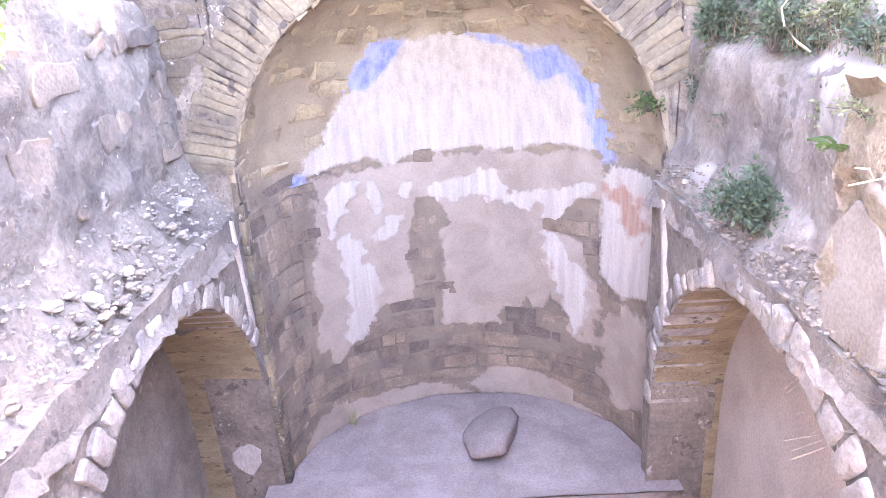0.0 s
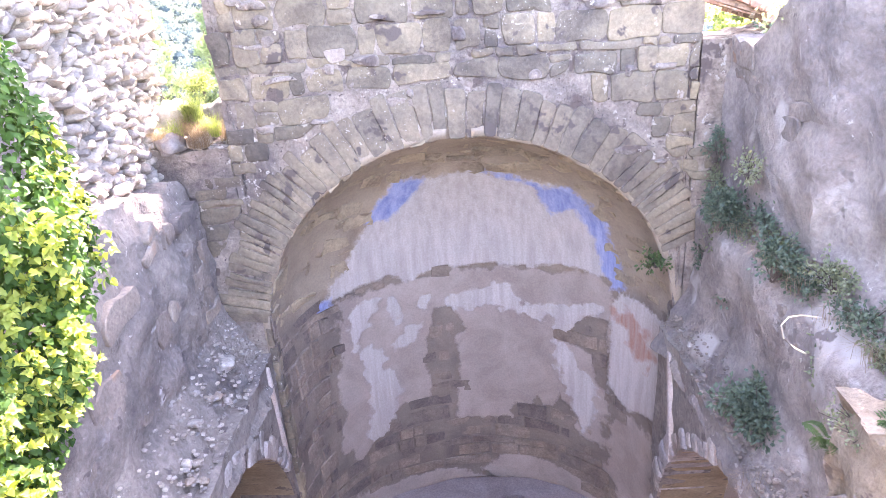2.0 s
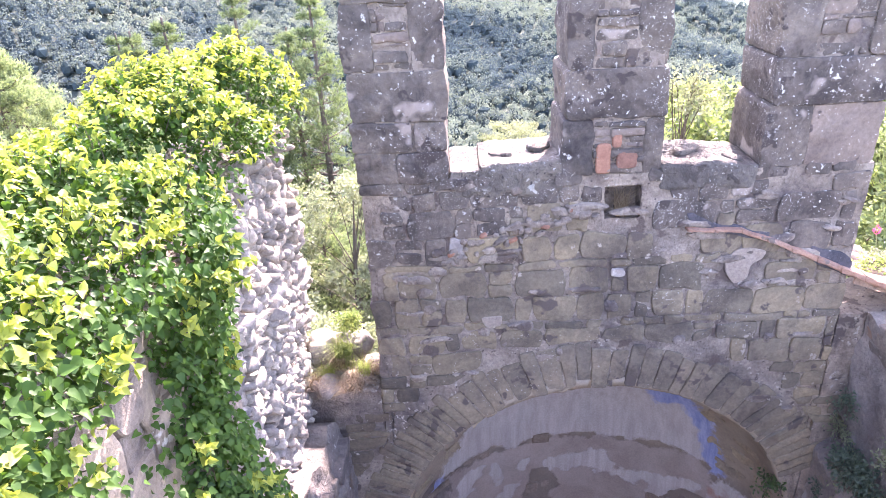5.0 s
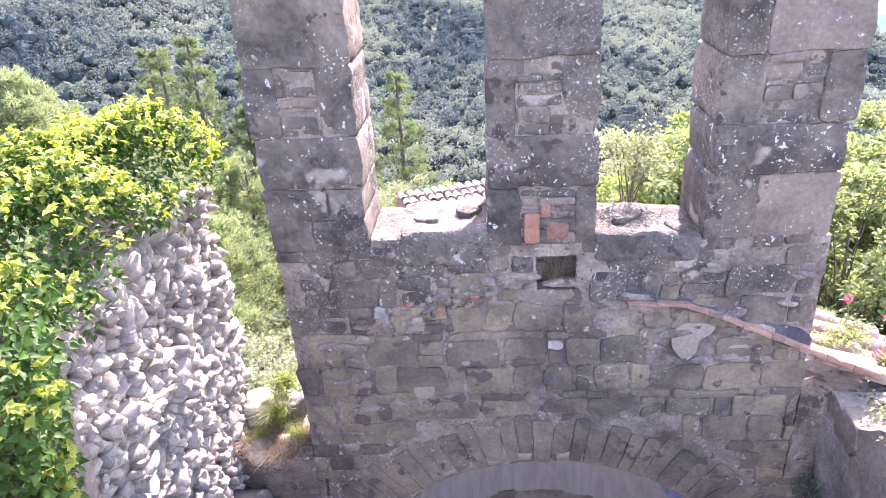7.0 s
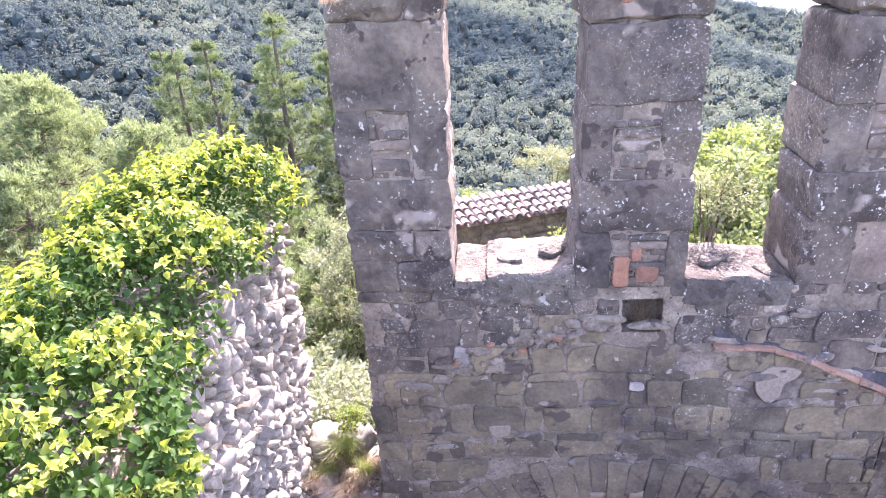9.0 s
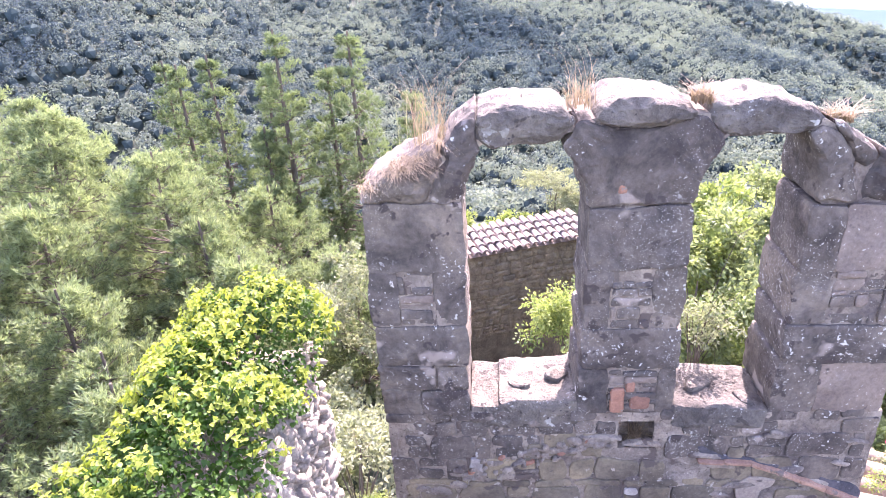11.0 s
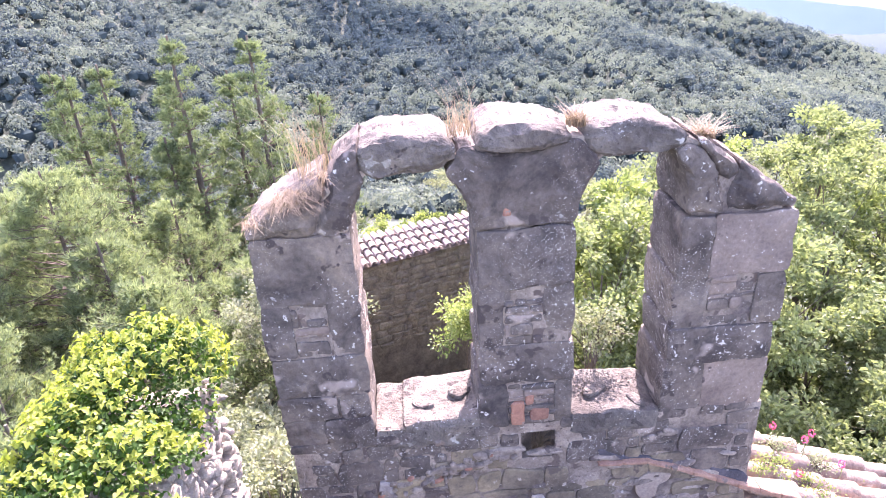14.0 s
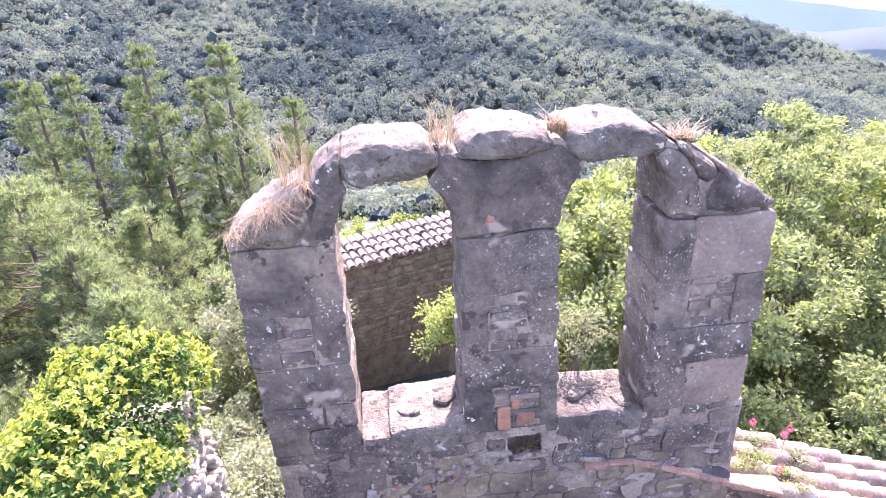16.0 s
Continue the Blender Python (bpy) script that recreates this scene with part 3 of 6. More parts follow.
stones_made = [0]

def stone_piece(poly, near, far, frame_of, material, parent, name="stone", bevel=0.014, bulge=0.012, tilt=0.012, amount=0.010):
    stones_made[0] += 1
    s = stones_made[0] * 3.17
    bm = slab_mesh(ragged(poly, 0.12, amount, s), near + rng.uniform(-tilt, tilt), far, frame_of, bevel, bulge, s, closed=False)
    return part(name, bm, material, parent)

def apse_frame(u, v, d):
    """u: share of the way round, v: height, d: depth behind the face."""
    th = math.pi * u
    return (CX - (RX + d) * math.cos(th), FY + (RY + d) * math.sin(th), v)

def apse_stones():
    z = 0.46
    while z < ZS - 0.06:
        h = rng.choice((0.08, 0.11, 0.13, 0.16, 0.19))
        u = rnd(0.004, 0.02)
        while u < 0.99:
            w = rnd(0.02, 0.045) if rng.random() < (0.45 if z < 1.3 else 0.85) else rnd(0.05, 0.11)
            q = apse_frame(u + w / 2, z + h / 2, 0)
            wm, rm, bm_, sm = apse_masks(Vector(q))
            if max(wm, rm) < -0.015 and u + w < 0.995 and rng.random() > 0.06:
                g = 0.0022
                yield [(u + g, z + 0.009), (u + w - g, z + 0.009 + rnd(-0.01, 0.01)), (u + w - g, z + h - 0.009), (u + g, z + h - 0.009 + rnd(-0.01, 0.01))]
            u += w
        z += h

for poly in apse_stones():
    stones_made[0] += 1
    sd_ = stones_made[0] * 3.1
    pts = []
    for i in range(4):
        a, b = Vector(poly[i]), Vector(poly[(i + 1) % 4])
        k = 4 if i % 2 == 0 else 1
        for j in range(k):
            p = a.lerp(b, (j + 0.02) / k)
            pts.append((p.x + 0.0026 * noise.noise((p.x * 70, p.y * 9, sd_)) + 0.002 * noise.noise((p.x * 9, p.y * 4, 2)), p.y + 0.05 * noise.noise((p.x * 9, p.y * 2, 8)) + 0.017 * noise.noise((p.x * 60, p.y * 9, sd_ + 4))))
    bm = bmesh.new()
    near = -0.008 + rnd(-0.012, 0.010)
    c = Vector((sum(p[0] for p in pts) / len(pts), sum(p[1] for p in pts) / len(pts)))
    back = [bm.verts.new(apse_frame(*p, 0.05)) for p in pts]
    rim = [bm.verts.new(apse_frame(*p, near + 0.008)) for p in pts]
    face = [bm.verts.new(apse_frame(*Vector(p).lerp(c, 0.09), near)) for p in pts]
    for r0, r1 in ((back, rim), (rim, face)):
        for i in range(len(pts)):
            bm.faces.new((r0[i], r0[(i + 1) % len(pts)], r1[(i + 1) % len(pts)], r1[i]))
    bm.faces.new(face)
    part("stone", bm, M_APSESTONE, apse)

def dome_stones():
    k = 1.02
    while k < 1.93:
        h = rnd(0.045, 0.075)
        a = 0.004
        reach = math.cos((k - 1) * math.pi / 2)
        while a < 0.99:
            w = rnd(0.035, 0.08) / max(0.25, reach)
            c = apse_point(a + w / 2, k + h / 2)
            if a + w < 0.995 and max(apse_masks(c)[:2]) < -0.03 and rng.random() > 0.3:
                yield a, a + w, k + rnd(-0.01, 0.01), k + h * rnd(0.7, 1.0)
            a += w
        k += h

M_DOME = mat("tan dome stone", (0.23, 0.185, 0.135), (0.40, 0.325, 0.225), 4.0, 36, 0.8, 0.018, vary=0.22)
for a0, a1, k0, k1 in dome_stones():
    bm = bmesh.new()
    g, gk = 0.0022, 0.0035
    lift = rnd(-0.012, 0.016)
    rows = []
    for inset, f in ((-0.03, 0.0), (lift - 0.006, 0.0), (lift, 0.1)):
        ring = []
        for i, (u, v) in enumerate(((0, 0), (0.33, 0), (0.67, 0), (1, 0), (1, 0.5), (1, 1), (0.67, 1), (0.33, 1), (0, 1), (0, 0.5))):
            u, v = u + (0.5 - u) * f, v + (0.5 - v) * f
            p = apse_point(a0 + g + (a1 - a0 - 2 * g) * u, k0 + gk + (k1 - k0 - 2 * gk) * v, inset)
            ring.append(bm.verts.new(p + wob(p, 11, 0.045)))
        rows.append(ring)
    for r0, r1 in zip(rows, rows[1:]):
        for i in range(10):
            bm.faces.new((r0[i], r0[(i + 1) % 10], r1[(i + 1) % 10], r1[i]))
    bm.faces.new(rows[2])
    part("stone", bm, M_DOME, apse)

RING = 0.44                      # length of the arch stones

def push_out(p, gap=0.015):
    """Keeps a corner of a wall stone outside the arch ring."""
    d = Vector((p[0] - CX, p[1] - ZS))
    r = RX + RING + gap
    if p[1] > ZS - 0.2 and d.length < r:
        return tuple(Vector((CX, ZS)) + d.normalized() * r)
    return p

def course_stones():
    for (cx, cz), poly in cells(-2.02, 2.02, 2.9, SILL - 0.01, (0.07, 0.10, 0.13, 0.15, 0.18, 0.22), 0.26):
        if (cx < WX0 and cz > 4.8) or (cx > WX1 and cz > 5.4):
            continue
        if cz > 4.75:
            poly = [(min(max(p[0], WX0 + 0.003), WX1 - 0.003), p[1]) for p in poly]
        jamb = abs(cx - CX) < RX + 0.06 and cz < ZS
        inside = jamb or math.hypot(cx - CX, cz - ZS) < RX + RING + 0.03 and cz > ZS - 0.1
        socket = -0.04 < cx < 0.36 and 6.30 < cz < 6.70 and any(0.03 < p[0] < 0.28 and 6.36 < p[1] < 6.66 for p in poly + [(cx, cz)])
        patch = 0.95 < cx < 1.55 and 5.72 < cz < 6.08 and rng.random() < 0.6
        if not inside and not socket and not patch and rng.random() > 0.03:
            yield [push_out(p) for p in poly]

def scar_z(x):
    """Height of the old roof line on the wall."""
    return 6.62 - 0.40 * abs(x - 0.16)

for poly in course_stones():
    cx, cz = sum(p[0] for p in poly) / len(poly), sum(p[1] for p in poly) / len(poly)
    pale = rng.random() < 0.03 and max(p[0] for p in poly) - min(p[0] for p in poly) < 0.2
    stone_piece(poly, FY + (rnd(-0.004, 0.004)), FY + 0.10, face_y, M_VOUSS if pale else (M_ASHLAR if cz > scar_z(cx) + rnd(-0.1, 0.1) else M_STONE), chancel_wall, bevel=rnd(0.004, 0.009), bulge=rnd(0.001, 0.004), tilt=0.006, amount=rnd(0.012, 0.032))

for x0, x1 in ((-1.665, -1.60), (1.765, 1.845)):
    z = 0.1
    while z < ZS:
        h = rnd(0.10, 0.24)
        stone_piece([(x0, z + 0.004), (x1 + rnd(-0.015, 0.01), z + 0.004), (x1 + rnd(-0.015, 0.01), z + h - 0.004), (x0, z + h - 0.004)], FY - 0.004, FY + 0.12, face_y, M_STONE, chancel_wall, "jamb_stone", bevel=0.008, bulge=0.003)
        z += h

def arch_stones():
    """Long thin stones set on edge round the arch."""
    a = math.radians(2)
    while a < math.radians(178):
        w = (rnd(0.05, 0.10) if abs(a - 1.571) > 0.7 else rnd(0.10, 0.17)) / (RX + 0.2)
        b = min(a + w, math.radians(179))
        r0, r1 = RX + rnd(0.0, 0.015), RX + RING * rnd(0.78, 1.05)
        g = 0.0035 / RX
        yield [(CX - r0 * math.cos(a + g), ZS + r0 * math.sin(a + g)), (CX - r0 * math.cos(b - g), ZS + r0 * math.sin(b - g)),
               (CX - r1 * math.cos(b - g), ZS + r1 * math.sin(b - g)), (CX - r1 * math.cos(a + g), ZS + r1 * math.sin(a + g))]
        a = b

for poly in arch_stones():
    if all(-2.03 < p[0] < 2.02 for p in poly):
        stone_piece(poly, FY - 0.002, FY + 0.18, face_y, M_ARCH, chancel_wall, "arch_stone", tilt=0.010, bevel=0.006, bulge=0.003, amount=0.022)

for k, lobe in enumerate((((0.90, 6.02), (0.97, 6.09), (1.10, 6.08), (1.21, 6.07), (1.18, 6.0), (1.1, 5.95), (1.09, 5.83), (1.0, 5.79), (0.93, 5.88)), ((-0.87, 5.6), (-0.7, 5.61), (-0.7, 5.53), (-0.83, 5.5)))):
    bm = slab_mesh(ragged(lobe, 0.04, 0.02, 8 + k), FY - 0.012, FY + 0.03, face_y, 0.004, 0.001, 8)
    part("plaster_patch", bm, M_TAN, chancel_wall, "tan plaster patch left on the wall")
for k, lobe in enumerate((((0.57, 6.38), (0.63, 6.39), (0.74, 6.3), (0.95, 6.28), (1.2, 6.2), (1.18, 6.14), (0.92, 6.21), (0.64, 6.23)), ((1.52, 6.1), (1.68, 6.04), (1.84, 5.95), (1.84, 5.83), (1.67, 5.89), (1.54, 5.97)))):
    bm = slab_mesh(ragged(lobe, 0.04, 0.03, 18 + k), FY - 0.007, FY + 0.03, face_y, 0.005, 0.003, 9)
    part("tar_patch", bm, M_TAR, chancel_wall, "dark bluish remnant of roofing tar")

def mortar_smears():
    """Lime mortar slapped over the joints, in thin uneven pats."""
    for k in range(90):
        x, z = rnd(WX0 + 0.1, WX1 - 0.1), rnd(4.2, SILL - 0.08)
        if math.hypot(x - CX, z - ZS) < RX + RING * 0.6 or (-0.1 < x < 0.4 and z > 6.25):
            continue
        a, b = rnd(0.04, 0.17), rnd(0.02, 0.06)
        if rng.random() < 0.35:
            z = min(SILL - 0.1, scar_z(x) - rnd(0.0, 0.25))
        poly = [(x + a * math.cos(t) * rnd(0.6, 1.1), z + b * math.sin(t) * rnd(0.6, 1.1)) for t in (2 * math.pi * i / 9 for i in range(9))]
        bm = slab_mesh(ragged(poly, 0.03, 0.03, k * 1.7), FY - rnd(0.006, 0.016), FY + 0.03, face_y, 0.008, 0.006, k * 1.3, closed=False)
        part("mortar_pat", bm, M_MORTAR, chancel_wall)

mortar_smears()
for k in range(46):
    x = -1.15 + 1.1 * k / 46 + rnd(-0.03, 0.03)
    z = 6.50 - 0.30 * (0.1 - x) + rnd(-0.07, 0.06)
    a, b = rnd(0.02, 0.055), rnd(0.015, 0.035)
    turn = rnd(0.0, 0.6)
    poly = [(x + a * math.cos(t) * math.cos(turn) - b * math.sin(t) * math.sin(turn), z + a * math.cos(t) * math.sin(turn) + b * math.sin(t) * math.cos(turn)) for t in (2 * math.pi * i / 7 + rnd(-0.2, 0.2) for i in range(7))]
    stone_piece(poly, FY - 0.018, FY + 0.05, face_y, M_BRICK if k % 9 == 4 else M_MORTAR, chancel_wall, "chip", bevel=0.008, bulge=0.006, amount=0.008)

# ---------- bell gable ----------
gable = tagged(new("bell_gable"), "dark weathered stone bell gable with two arched openings and lichen", "bell gable")

def gable_block(poly, name="block", material=None, y0=None, y1=None, bevel=0.03, bulge=0.012, amount=0.016, label=""):
    stones_made[0] += 1
    s = stones_made[0] * 2.3
    y0 = FY + rnd(-0.012, 0.012) if y0 is None else y0
    y1 = FY + THICK + rnd(-0.03, 0.03) if y1 is None else y1
    ring = ragged(poly, 0.10, amount, s)
    bm = slab_mesh(ring, y0, (y0 + y1) / 2, face_y, bevel, bulge, s, closed=False)
    bk = slab_mesh(ring, y1, (y0 + y1) / 2, face_y, bevel, bulge, s + 5, closed=False)
    me = bpy.data.meshes.new("t")
    bk.to_mesh(me)
    bk.free()
    bm.from_mesh(me)
    bpy.data.meshes.remove(me)
    bmesh.ops.remove_doubles(bm, verts=bm.verts, dist=0.0005)
    if amount > 0.008:
        bmesh.ops.triangulate(bm, faces=bm.faces)
        bmesh.ops.subdivide_edges(bm, edges=bm.edges, cuts=3, use_grid_fill=True)
        bm.normal_update()
        for v in bm.verts:
            q = v.co
            v.co = q + v.normal * (0.014 * noise.noise(q * 6 + Vector((s, 0, 0))) + 0.009 * noise.noise(q * 16) + 0.005 * noise.noise(q * 38)) * (amount / 0.016)
    return part(name, bm, material or M_ASHLAR, gable, label)

def pier(rows, x0, x1, lean0=0.0, lean1=0.0):
    """Courses of one pier: (bottom, top, where it is cut into stones)."""
    for lo, hi, cuts in rows:
        xs = [x0 + rnd(-0.012, 0.012), *cuts, x1 + rnd(-0.012, 0.012)]
        for k, (a, b) in enumerate(zip(xs, xs[1:])):
            if len(cuts) == 2 and k == 1 and hi - lo > 0.35:
                z = lo
                while z < hi - 0.03:
                    h = min(rnd(0.03, 0.10), hi - z)
                    cuts_here = sorted(a + (b - a) * rnd(0.15, 0.85) for _ in range(rng.randint(0, 2)))
                    for c, d in zip([a, *cuts_here], [*cuts_here, b]):
                        if d - c > 0.03 and rng.random() > 0.12:
                            gable_block([(c + 0.002, z + rnd(0, 0.012)), (d - 0.002, z + rnd(0, 0.012)), (d - rnd(0.0, 0.012), z + h - 0.002), (c + rnd(0.0, 0.012), z + h - rnd(0, 0.01))], "infill_stone", M_PALEASHLAR if rng.random() < 0.3 else M_ASHLAR, FY + rnd(-0.004, 0.018), FY + 0.2, 0.006, 0.004, 0.011)
                    z += h
                continue
            gable_block([(a + 0.001, lo + 0.001), (b - 0.001, lo + 0.001 + rnd(-0.004, 0.004)), (b - 0.001, hi - 0.001), (a + 0.001, hi - 0.001)], material=M_PALEASHLAR if x0 > 1 and b > 1.7 and (lo > 7.8 or lo < 6.8) else M_ASHLAR, bevel=0.005, bulge=0.005, amount=0.015)

for x0, x1, top in ((-1.66, -1.08, 8.34), (-0.25, 0.35, 8.3), (1.10, 1.79, 8.26)):
    bm = slab_mesh([(x0, 6.6), (x1, 6.6), (x1, top), (x0, top)], FY + 0.016, FY + THICK - 0.04, face_y, 0.01, 0.0)
    part("pier_core", bm, M_MORTAR, gable)
pier([(6.70, 6.92, (-1.40,)), (6.92, 7.13, (-1.28,)), (7.13, 7.46, ()), (7.46, 7.88, (-1.50, -1.27)), (7.88, 8.36, ())], -1.69, -1.05)
pier([(6.70, 7.09, (-0.08, 0.26)), (7.09, 7.41, ()), (7.41, 7.87, (-0.10, 0.17)), (7.87, 8.30, ())], -0.28, 0.38)
pier([(6.70, 7.12, (1.35,)), (7.12, 7.42, ()), (7.42, 7.82, (1.30, 1.62)), (7.82, 8.28, (1.28,))], 1.06, 1.82)
# head stones, bedded in mortar
for poly in ([(-1.62, 8.30), (-1.50, 8.48), (-1.12, 8.68), (-1.02, 8.84), (-0.90, 8.90), (-0.50, 8.88), (-0.34, 8.80), (-0.46, 8.76), (-0.88, 8.76), (-0.99, 8.66), (-1.10, 8.30)],
             [(-0.24, 8.28), (-0.24, 8.48), (-0.38, 8.72), (-0.34, 8.84), (-0.10, 8.90), (0.28, 8.88), (0.46, 8.86), (0.78, 8.88), (1.04, 8.82), (1.22, 8.72), (1.40, 8.58), (1.70, 8.36), (1.74, 8.26), (1.13, 8.26), (1.11, 8.50), (1.07, 8.68), (0.97, 8.76), (0.56, 8.76), (0.42, 8.62), (0.32, 8.44), (0.32, 8.28)]):
    bm = prism(poly, FY + 0.035, FY + THICK - 0.05, face_y)
    part("head_core", bm, M_MORTAR, gable)
gable_block([(-1.70, 8.36), (-1.69, 8.45), (-1.53, 8.57), (-1.36, 8.66), (-1.20, 8.73), (-1.20, 8.56), (-1.27, 8.36)], "shoulder_stone", M_ASHLAR, bevel=0.035, bulge=0.02, amount=0.025)
gable_block([(-1.28, 8.35), (-1.21, 8.55), (-1.16, 8.74), (-1.06, 8.87), (-0.955, 8.93), (-0.945, 8.78), (-0.93, 8.70), (-1.02, 8.54), (-1.05, 8.35)], "springer_stone", M_ASHLAR, bevel=0.035, bulge=0.02, amount=0.022)
gable_block([(-0.965, 8.86), (-0.94, 8.92), (-0.84, 8.955), (-0.67, 8.95), (-0.45, 8.93), (-0.37, 8.87), (-0.385, 8.80), (-0.45, 8.75), (-0.55, 8.71), (-0.72, 8.705), (-0.87, 8.71), (-0.955, 8.78)], "lintel_stone", M_CAP, bevel=0.03, bulge=0.012, amount=0.024)
gable_block([(-0.43, 8.70), (-0.37, 8.78), (-0.345, 8.86), (-0.27, 8.87), (-0.22, 8.81), (0.07, 8.79), (0.32, 8.86), (0.40, 8.86), (0.45, 8.78), (0.51, 8.715), (0.46, 8.62), (0.40, 8.49), (0.37, 8.31), (-0.28, 8.31), (-0.30, 8.46), (-0.36, 8.58)], "capital_stone", M_ASHLAR, bevel=0.02, bulge=0.01, amount=0.02)
gable_block([(-0.265, 8.86), (-0.22, 8.93), (-0.12, 8.975), (0.05, 8.985), (0.22, 8.95), (0.33, 8.89), (0.30, 8.85), (0.07, 8.80), (-0.20, 8.82)], "cap_stone", M_CAP, FY - 0.035, FY + THICK, 0.035, 0.02, 0.02)
gable_block([(0.405, 8.86), (0.43, 8.93), (0.52, 8.945), (0.74, 8.94), (0.95, 8.89), (1.06, 8.82), (1.04, 8.775), (0.94, 8.72), (0.73, 8.725), (0.55, 8.715), (0.46, 8.79)], "lintel_stone", M_CAP, bevel=0.028, bulge=0.01, amount=0.024)
gable_block([(0.98, 8.725), (1.05, 8.785), (1.10, 8.77), (1.17, 8.69), (1.25, 8.57), (1.34, 8.29), (1.07, 8.30), (1.07, 8.46), (1.04, 8.60)], "springer_stone", M_ASHLAR, bevel=0.02, bulge=0.012, amount=0.02)
gable_block([(1.09, 8.80), (1.22, 8.745), (1.40, 8.62), (1.41, 8.57), (1.35, 8.51), (1.26, 8.575), (1.18, 8.70)], "wedge_stone", M_ASHLAR, bevel=0.025, bulge=0.012, amount=0.022)
gable_block([(1.41, 8.63), (1.62, 8.48), (1.79, 8.35), (1.80, 8.28), (1.35, 8.29), (1.345, 8.50), (1.42, 8.56)], "shoulder_stone", M_ASHLAR, bevel=0.03, bulge=0.02, amount=0.022)
gable_block([(-0.10, 8.40), (-0.045, 8.40), (-0.04, 8.46), (-0.09, 8.465)], "brick", M_BRICK, FY - 0.012, FY + 0.1, 0.006, 0.003, 0.005, "orange-red brick chip")
# sills
gable_block([(-1.05, SILL - 0.16), (-0.27, SILL - 0.16), (-0.27, SILL + 0.10), (-0.84, SILL + 0.08), (-0.845, SILL + 0.05), (-1.05, SILL + 0.05)], "sill", M_CAP, bevel=0.015)
gable_block([(0.38, SILL - 0.16), (1.06, SILL - 0.16), (1.06, SILL + 0.0), (0.38, SILL + 0.05)], "sill", M_CAP, bevel=0.02)
for lo, hi in (((-0.06, 6.71), (0.04, 6.92)), ((0.075, 6.74), (0.215, 6.86)), ((0.045, 6.89), (0.105, 6.98))):
    gable_block([lo, (hi[0], lo[1]), hi, (lo[0], hi[1])], "brick", M_BRICK, FY - 0.012, FY + 0.2, 0.008, 0.003, 0.0075, "orange-red repair brick")

# ---------- side walls ----------
def face_x(sign):
    return lambda u, v, d: (sign * d, u, v)

def side_wall(sign, name, x_low, ledge, arch_y, arch_r, arch_top, label, deep=0.45):
    """Lower wall with a blind arch, its ledge of rubble, and the recess behind."""
    spring = arch_top - arch_r
    us = [-3.6 + 8.86 * i / 110 for i in range(111)]
    lo = [spring + math.sqrt(max(0, arch_r**2 - (u - arch_y) ** 2)) if abs(u - arch_y) < arch_r else 0.0 for u in us]
    bm = grid_solid(us, lo, [ledge] * 111, x_low, x_low + 0.55, face_x(sign), 6)
    for v in bm.verts:
        v.co += wob(v.co, 5, 0.03)
    wall = tagged(fin(bm, name, M_SIDE), label, "wall", kind="structure")
    bm = grid_solid([arch_y - 2.6, arch_y + 2.6], [0, 0], [ledge, ledge], x_low + deep, x_low + deep + 0.25, face_x(sign), 2)
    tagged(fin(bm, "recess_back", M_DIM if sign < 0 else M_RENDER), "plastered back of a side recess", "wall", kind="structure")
    bm = bmesh.new()
    n = 40
    rows = []
    for k in range(n + 1):
        t = math.pi * k / n
        y, z = arch_y - (arch_r - 0.01) * math.cos(t), spring + (arch_r - 0.01) * math.sin(t)
        rows.append([bm.verts.new((sign * (x_low + d), y, z)) for d in (0.02, deep * 0.5, deep + 0.05)])
    for a, b in zip(rows, rows[1:]):
        for i in range(2):
            bm.faces.new((a[i], a[i + 1], b[i + 1], b[i]))
    for e in (0, -1):
        y = arch_y + (-arch_r if e == 0 else arch_r)
        q = [bm.verts.new((sign * (x_low + d), y, z)) for d, z in ((0.5, 0), (1.0, 0), (1.0, spring), (0.5, spring))]
        bm.faces.new(q)
    tagged(fin(bm, "recess_vault", M_OCHRE), "ochre stone vault of the side recess", "vault", kind="structure")
    a = 0.0
    while a < math.pi:
        b = min(a + rnd(0.06, 0.12), math.pi)
        r0, r1 = arch_r - 0.01, arch_r + rnd(0.12, 0.24)
        g = 0.006
        poly = [(arch_y - r0 * math.cos(a + g), spring + r0 * math.sin(a + g)), (arch_y - r0 * math.cos(b - g), spring + r0 * math.sin(b - g)),
                (arch_y - r1 * math.cos(b - g), min(ledge - 0.01, spring + r1 * math.sin(b - g))), (arch_y - r1 * math.cos(a + g), min(ledge - 0.01, spring + r1 * math.sin(a + g)))]
        if max(p[0] for p in poly) < FY - 0.01:
            stone_piece(poly, x_low - 0.012, x_low + 0.4, face_x(sign), M_VOUSS, wall, "arch_stone", bevel=0.012, amount=0.02, tilt=0.02, bulge=0.006)
        a = b
    return wall

left_low = side_wall(-1, "wall_north_lower", 1.655, 3.12, 3.62, 1.62, 2.87, "lower side wall with a blind arch of rough voussoirs", 0.75)
right_low = side_wall(1, "wall_south_lower", 1.68, 3.18, 3.30, 1.75, 2.97, "lower side wall with a blind arch and pinkish plaster", 0.6)

